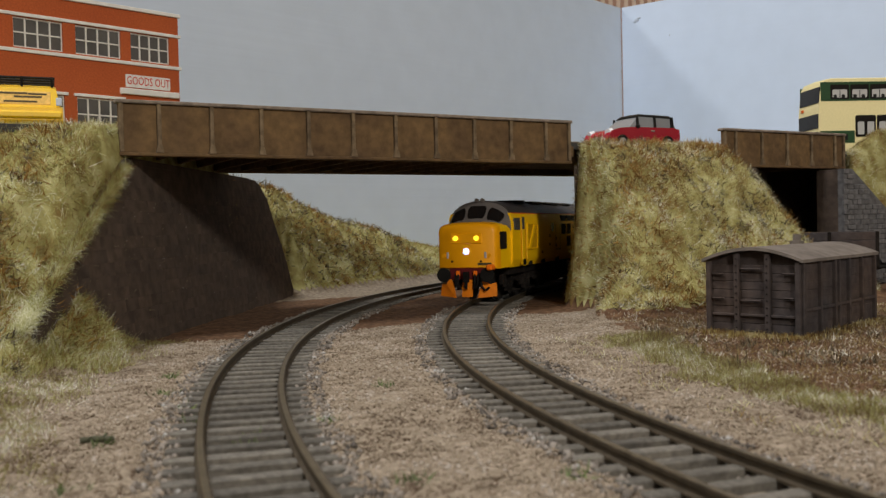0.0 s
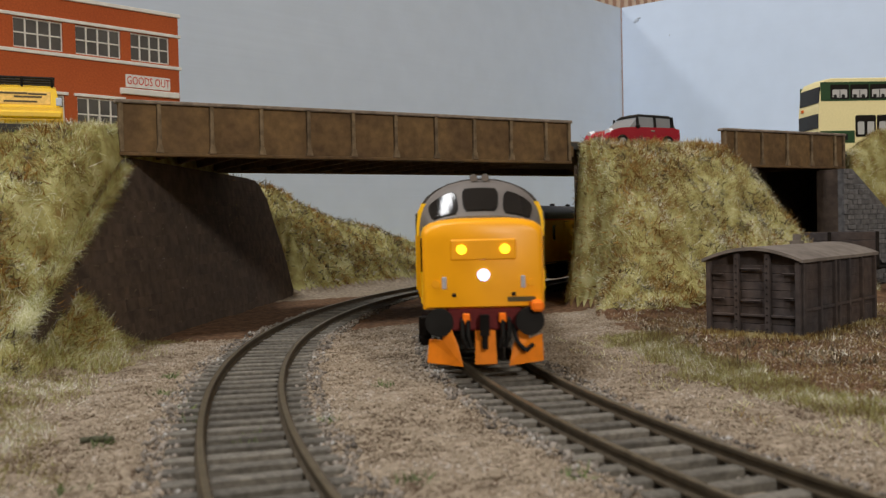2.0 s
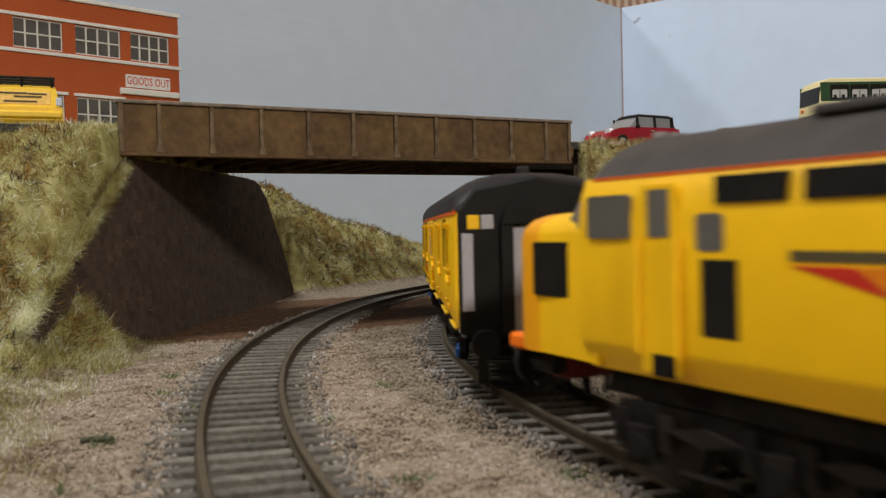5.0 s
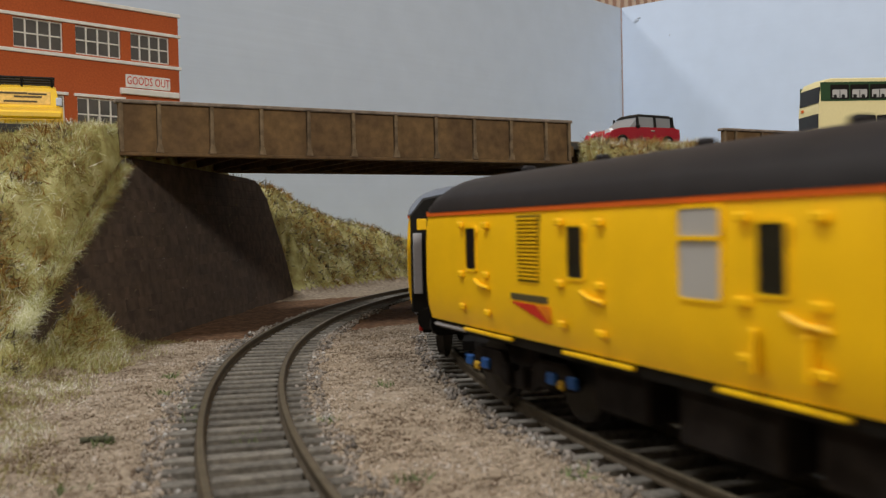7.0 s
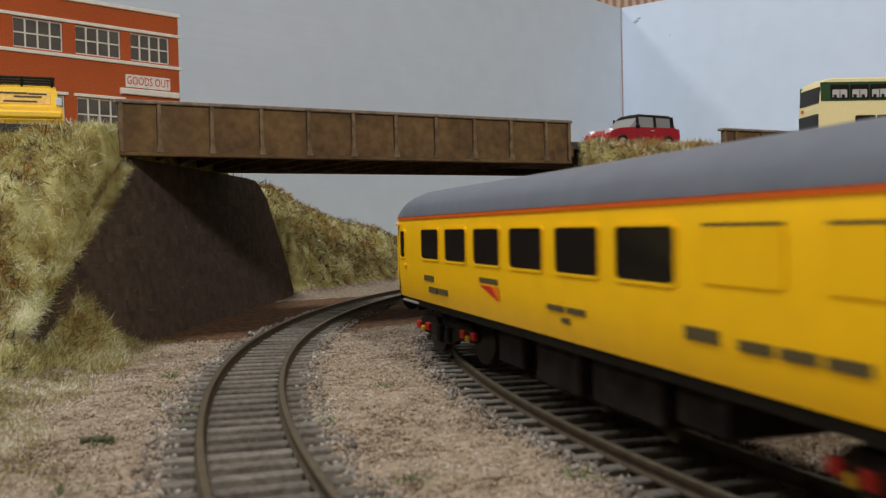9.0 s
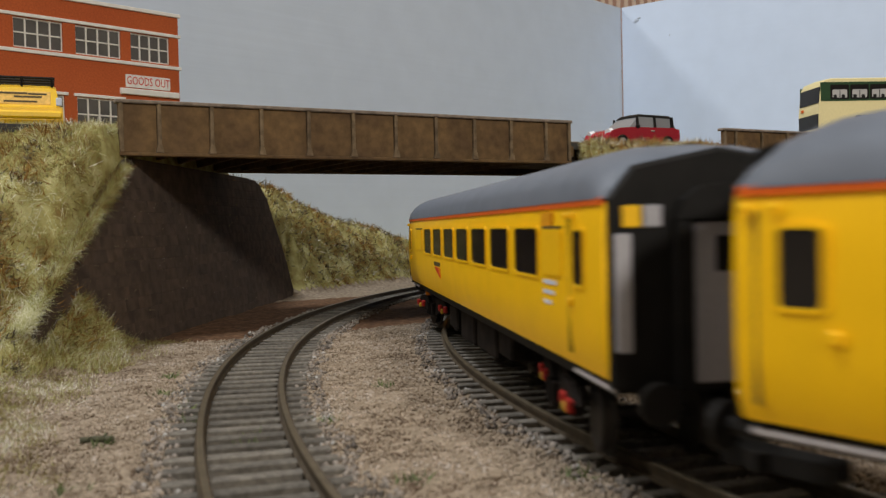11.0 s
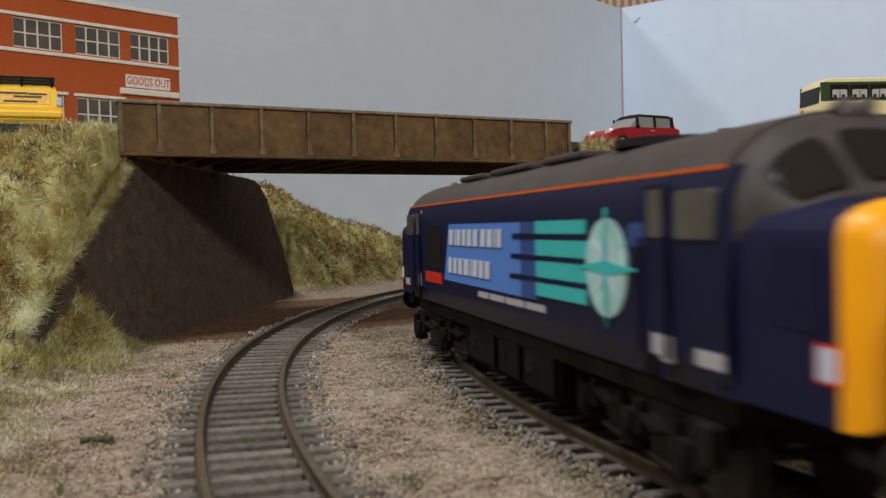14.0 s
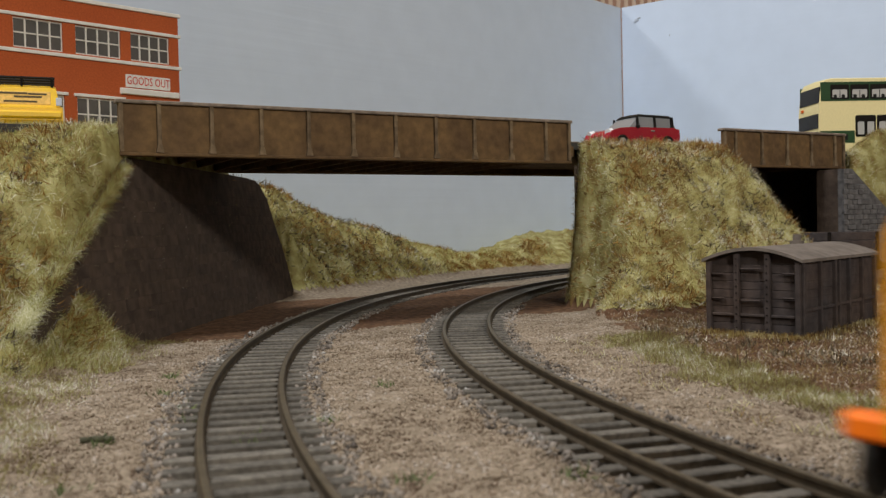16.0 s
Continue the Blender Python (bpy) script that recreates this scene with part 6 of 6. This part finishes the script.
for i in range(38):
    o = first if i == 0 else new("sleeper", first.data)
    o.parent = ob
    o.matrix_basis = place(-105 + i * 7.7, 0, 0)


# ---- road vehicles ----
def car_shell(bm, prof, w, belt, tuck=2.2):
    """Side outline (x, z) swept across the car, drawn in above the belt line."""
    ring = []
    for y, k in ((-w / 2, 1), (-w / 2 + 0.8, 0.35), (0, 0), (w / 2 - 0.8, 0.35), (w / 2, 1)):
        ring.append([(x, y * (1 - max(0, z - belt) * tuck / 100), z - (0.5 * k if z > belt else 0.0)) for x, z in prof])
    loft(bm, ring)


def wheel_part(parent, x, y, r, side):
    bm = bmesh.new()
    rod(bm, (0, -1.2, 0), (0, 1.2, 0), r, 18)
    wl = part("wheel", bm, BLACK, parent, at=place(x, y, r))
    bm = bmesh.new()
    rod(bm, (0, side * 1.2, 0), (0, side * 1.35, 0), r * 0.6, 12)
    part("rim", bm, CHROME, wl)


def hatchback():
    # x forward
    ob = thing("red_hatchback", "small glossy red hatchback with black roof parked on the road", "car", place(107, 514, 77.6, 207))
    bm = bmesh.new()
    car_shell(bm, [(-23, 4), (-24.4, 7), (-24, 11.8), (-20, 12.6), (9, 12.4), (17, 11.8), (22.5, 10.2), (24.6, 7.4), (24.4, 3.6), (20, 3), (-20, 3)], 23, 30)
    body = smooth_by_angle(part("body", bm, CAR_RED, ob), 40)
    bm = bmesh.new()
    car_shell(bm, [(-22.6, 12.3), (-19.6, 18.2), (3.4, 18.8), (10.8, 12.2)], 21, 12, 1.6)
    part("glasshouse", bm, CAR_GLASS, ob, "dark car windows")
    bm = bmesh.new()
    car_shell(bm, [(-20.6, 18.0), (-19.2, 19.8), (2.0, 20.2), (4.4, 18.7)], 20, 12, 1.6)
    part("roof", bm, BLACK, ob, "gloss black roof")
    for s in (-1, 1):
        for xa, xb in ((-20.8, -18.6), (-8.4, -6.8), (3.5, 5.2)):
            panel_xz("pillar", [(xa, 12.3), (xb, 12.3), (xb - 0.2, 18.6), (xa + 0.6, 18.6)], s * 10.62, 1.0, BLACK, body)
        bm = bmesh.new()
        rod(bm, (20.4, s * 8.0, 9.6), (23.2, s * 8.4, 9.0), 2.3, 14)
        part("headlight", bm, material("headlight_glass", (0.75, 0.76, 0.8), 0.2), body, "round pale headlight")
        part("door_handle", soft_box(-6.4, -3.8, s * 11.4 - 0.3, s * 11.4 + 0.5, 10.2, 10.9, 0.2), CHROME, body)
        part("wing_mirror", soft_box(4.5, 6.5, s * 11.9 - 1.0, s * 11.9 + 1.0, 12, 13.8, 0.4), BLACK, body)
        panel_xz("sill", rect(-16, 16, 2.8, 4.2), s * 11.65, 0.5, BLACK, body)
        for xw in (-15.5, 15.8):
            wheel_part(ob, xw, s * 10.6, 4.1, s)
    part("grille", soft_box(23.6, 24.8, -5.5, 5.5, 5.2, 7.6, 0.4), CHROME, body)


def estate_car():
    ob = thing("yellow_estate_car", "bright yellow estate car with black roof rack, seen from behind", "car", place(-168.5, 372, 79.5, 113) @ Matrix.Scale(1.13, 4))
    # x forward, rear end at x = 0
    bm = bmesh.new()
    car_shell(bm, [(0.2, 3.6), (-1.0, 5), (-1.0, 9.4), (0.8, 10), (52, 9.4), (54, 7), (54, 3.6)], 27, 40)
    body = smooth_by_angle(part("body", bm, CAR_YELLOW, ob), 40)
    bm = bmesh.new()
    car_shell(bm, [(0.6, 9.8), (2.4, 17.0), (4, 18), (30, 18.2), (38, 9.8)], 25.5, 9, 1.3)
    cabin = smooth_by_angle(part("cabin", bm, CAR_YELLOW, ob), 40)
    tilt = Matrix.Translation((1.0, 0, 10.6)) @ Matrix.Rotation(radians(14), 4, "Y")
    bm = bmesh.new()
    box(bm, -0.3, 0.25, -9.6, 9.6, 0, 5.2)
    bmesh.ops.bevel(bm, geom=list(bm.edges), offset=0.25, segments=1, affect="EDGES")
    bmesh.ops.transform(bm, matrix=tilt, verts=bm.verts)
    pan = part("rear_panel", bm, material("printed_panel", (0.80, 0.50, 0.12), 0.35), cabin, "pale printed rear panel")
    for ya, yb, za in ((-8.2, -2.0, 3.7), (-6.6, 2.6, 2.6), (-1.8, 8.0, 3.9), (-5.0, 6.0, 0.8)):
        bm = bmesh.new()
        box(bm, -0.45, 0.0, ya, yb, za, za + 0.65)
        bmesh.ops.transform(bm, matrix=tilt, verts=bm.verts)
        part("word_bar", bm, BAR, pan)
    part("bumper", soft_box(-2.2, 0.4, -13.2, 13.2, 5.6, 8.2, 0.6), CAR_YELLOW, body)
    for s in (-1, 1):
        part("rear_lamp", soft_box(-1.3, 0.2, s * 12.2 - 1.0, s * 12.2 + 1.0, 10.2, 13.2, 0.3), LETTER, body, "pale rear lamp")
        for xw in (9, 44):
            wheel_part(ob, xw, s * 11.8, 4.0, s)
    for yy in (-10, 0, 10):
        bm = bmesh.new()
        rod(bm, (2, yy, 20.6), (28, yy, 20.6), 0.45, 6)
        part("rack_rail", bm, BLACK, ob)
        for xx in (3, 15, 27):
            bm = bmesh.new()
            rod(bm, (xx, yy, 17.4), (xx, yy, 20.6), 0.45, 6)
            part("rack_post", bm, BLACK, ob)
    for xx in (3, 9, 15, 21, 27):
        bm = bmesh.new()
        rod(bm, (xx, -11, 20.6), (xx, 11, 20.6), 0.5, 6)
        part("rack_bar", bm, BLACK, ob)


def double_decker():
    ob = thing("double_decker_bus", "cream and dark green double-decker bus standing on the road", "bus", place(260, 632, 77.6, 3))
    L, W, H = 122.0, 32.0, 56.5
    bm = bmesh.new()
    prof = [(0.3, 3), (0, 16), (0.2, 34), (1.8, 52), (4.0, 55.5), (9, H), (L - 5, H), (L, 52), (L, 3)]
    bw = []
    for y, k in ((0, 0.6), (0.8, 0.0), (W / 2, -0.5), (W - 0.8, 0), (W, 0.6)):
        bw.append([(x, y, z - (k if z > 50 else 0)) for x, z in prof])
    loft(bm, bw)
    body = smooth_by_angle(part("body", bm, BUS_CREAM, ob), 35)
    for s, y in ((-1, 0.0), (1, W)):
        yo = y + s * 0.12

        def plate(name, pts, mat, off=0.0, label="", par=body):
            bm = bmesh.new()
            prism(bm, pts, -s * 0.7, Matrix.Translation((0, yo + s * off, 0)))
            return part(name, bm, mat, par, label)

        plate("upper_green_band", rect(1.4, L - 1, 40.8, 53.8), BUS_GREEN, 0, "dark green upper-deck band")
        for k in range(8):
            x0 = 8.5 + 14 * k
            w = plate("upper_window", round_rect(x0 - 0.4, x0 + 12.8, 42.0, 52.0, 0.9), GLASS_DARK, 0.15)
            # opaque pale plates paint the sky that shows through the windows
            plate("pale_reflection_pane", round_rect(x0 + 1.0, x0 + 11.4, 43.0, 48.6, 0.8), FROST, 0.2, "pale pane painted as sky showing through the bus", w)
            plate("window_bar", rect(x0 + 6, x0 + 6.5, 42.2, 48), BLACK, 0.3, "", w)
            bm = bmesh.new()
            for q in (2.8, 8.6):
                prism(bm, round_rect(x0 + q - 1.2, x0 + q + 1.2, 42.2, 45.2, 0.9), -s * 0.4, Matrix.Translation((0, yo + s * 0.42, 0)))
            part("seat_backs", bm, BLACK, w)
        plate("lower_green_panel", rect(0.6, 25, 12, 20.4), BUS_GREEN, 0, "dark green lower panel")
        plate("engine_vent", rect(8, 20, 14, 18), BLACK, 0.2)
        for k in range(6):
            x0 = 25.5 + 15.2 * k
            w = plate("lower_window", round_rect(x0, x0 + 14.4, 16.0, 30.8, 0.9), GLASS_DARK, 0.15)
            plate("pale_reflection_pane", round_rect(x0 + 1.6, x0 + 6.2, 17.6, 26.4, 0.8), FROST, 0.2, "", w)
            plate("pale_reflection_pane", round_rect(x0 + 8.4, x0 + 13.2, 17.6, 26.4, 0.8), FROST, 0.2, "", w)
        plate("skirt", rect(1, L - 1, 3, 6), BUS_GREEN, 0.05)
        for xw in (30, 92):
            wheel_part(ob, xw, y - s * 0.6, 6.4, s)
    # end that is seen
    for nm, za, zb, mat in (("end_upper_window", 40.0, 51.0, GLASS_DARK), ("end_lower_window", 22.6, 32.4, GLASS_DARK), ("end_green_panel", 10, 20.2, BUS_GREEN)):
        bm = bmesh.new()
        xo = -0.4 if za < 38 else 0.3
        loft(bm, [[(xo + (zz - za) * (0.085 if za > 38 else 0.004), yy, zz) for yy, zz in ((1.2, za), (W - 1.2, za), (W - 1.2, zb), (1.2, zb))], [(xo + 1.2 + (zz - za) * (0.085 if za > 38 else 0.004), yy, zz) for yy, zz in ((1.2, za), (W - 1.2, za), (W - 1.2, zb), (1.2, zb))]])
        p = part(nm, bm, mat, body)
    part("end_badge", soft_box(-0.6, 0.4, 24, 27, 35.6, 37.6, 0.2), ORANGE_LINE, body)


hatchback()
estate_car()
double_decker()

motions()
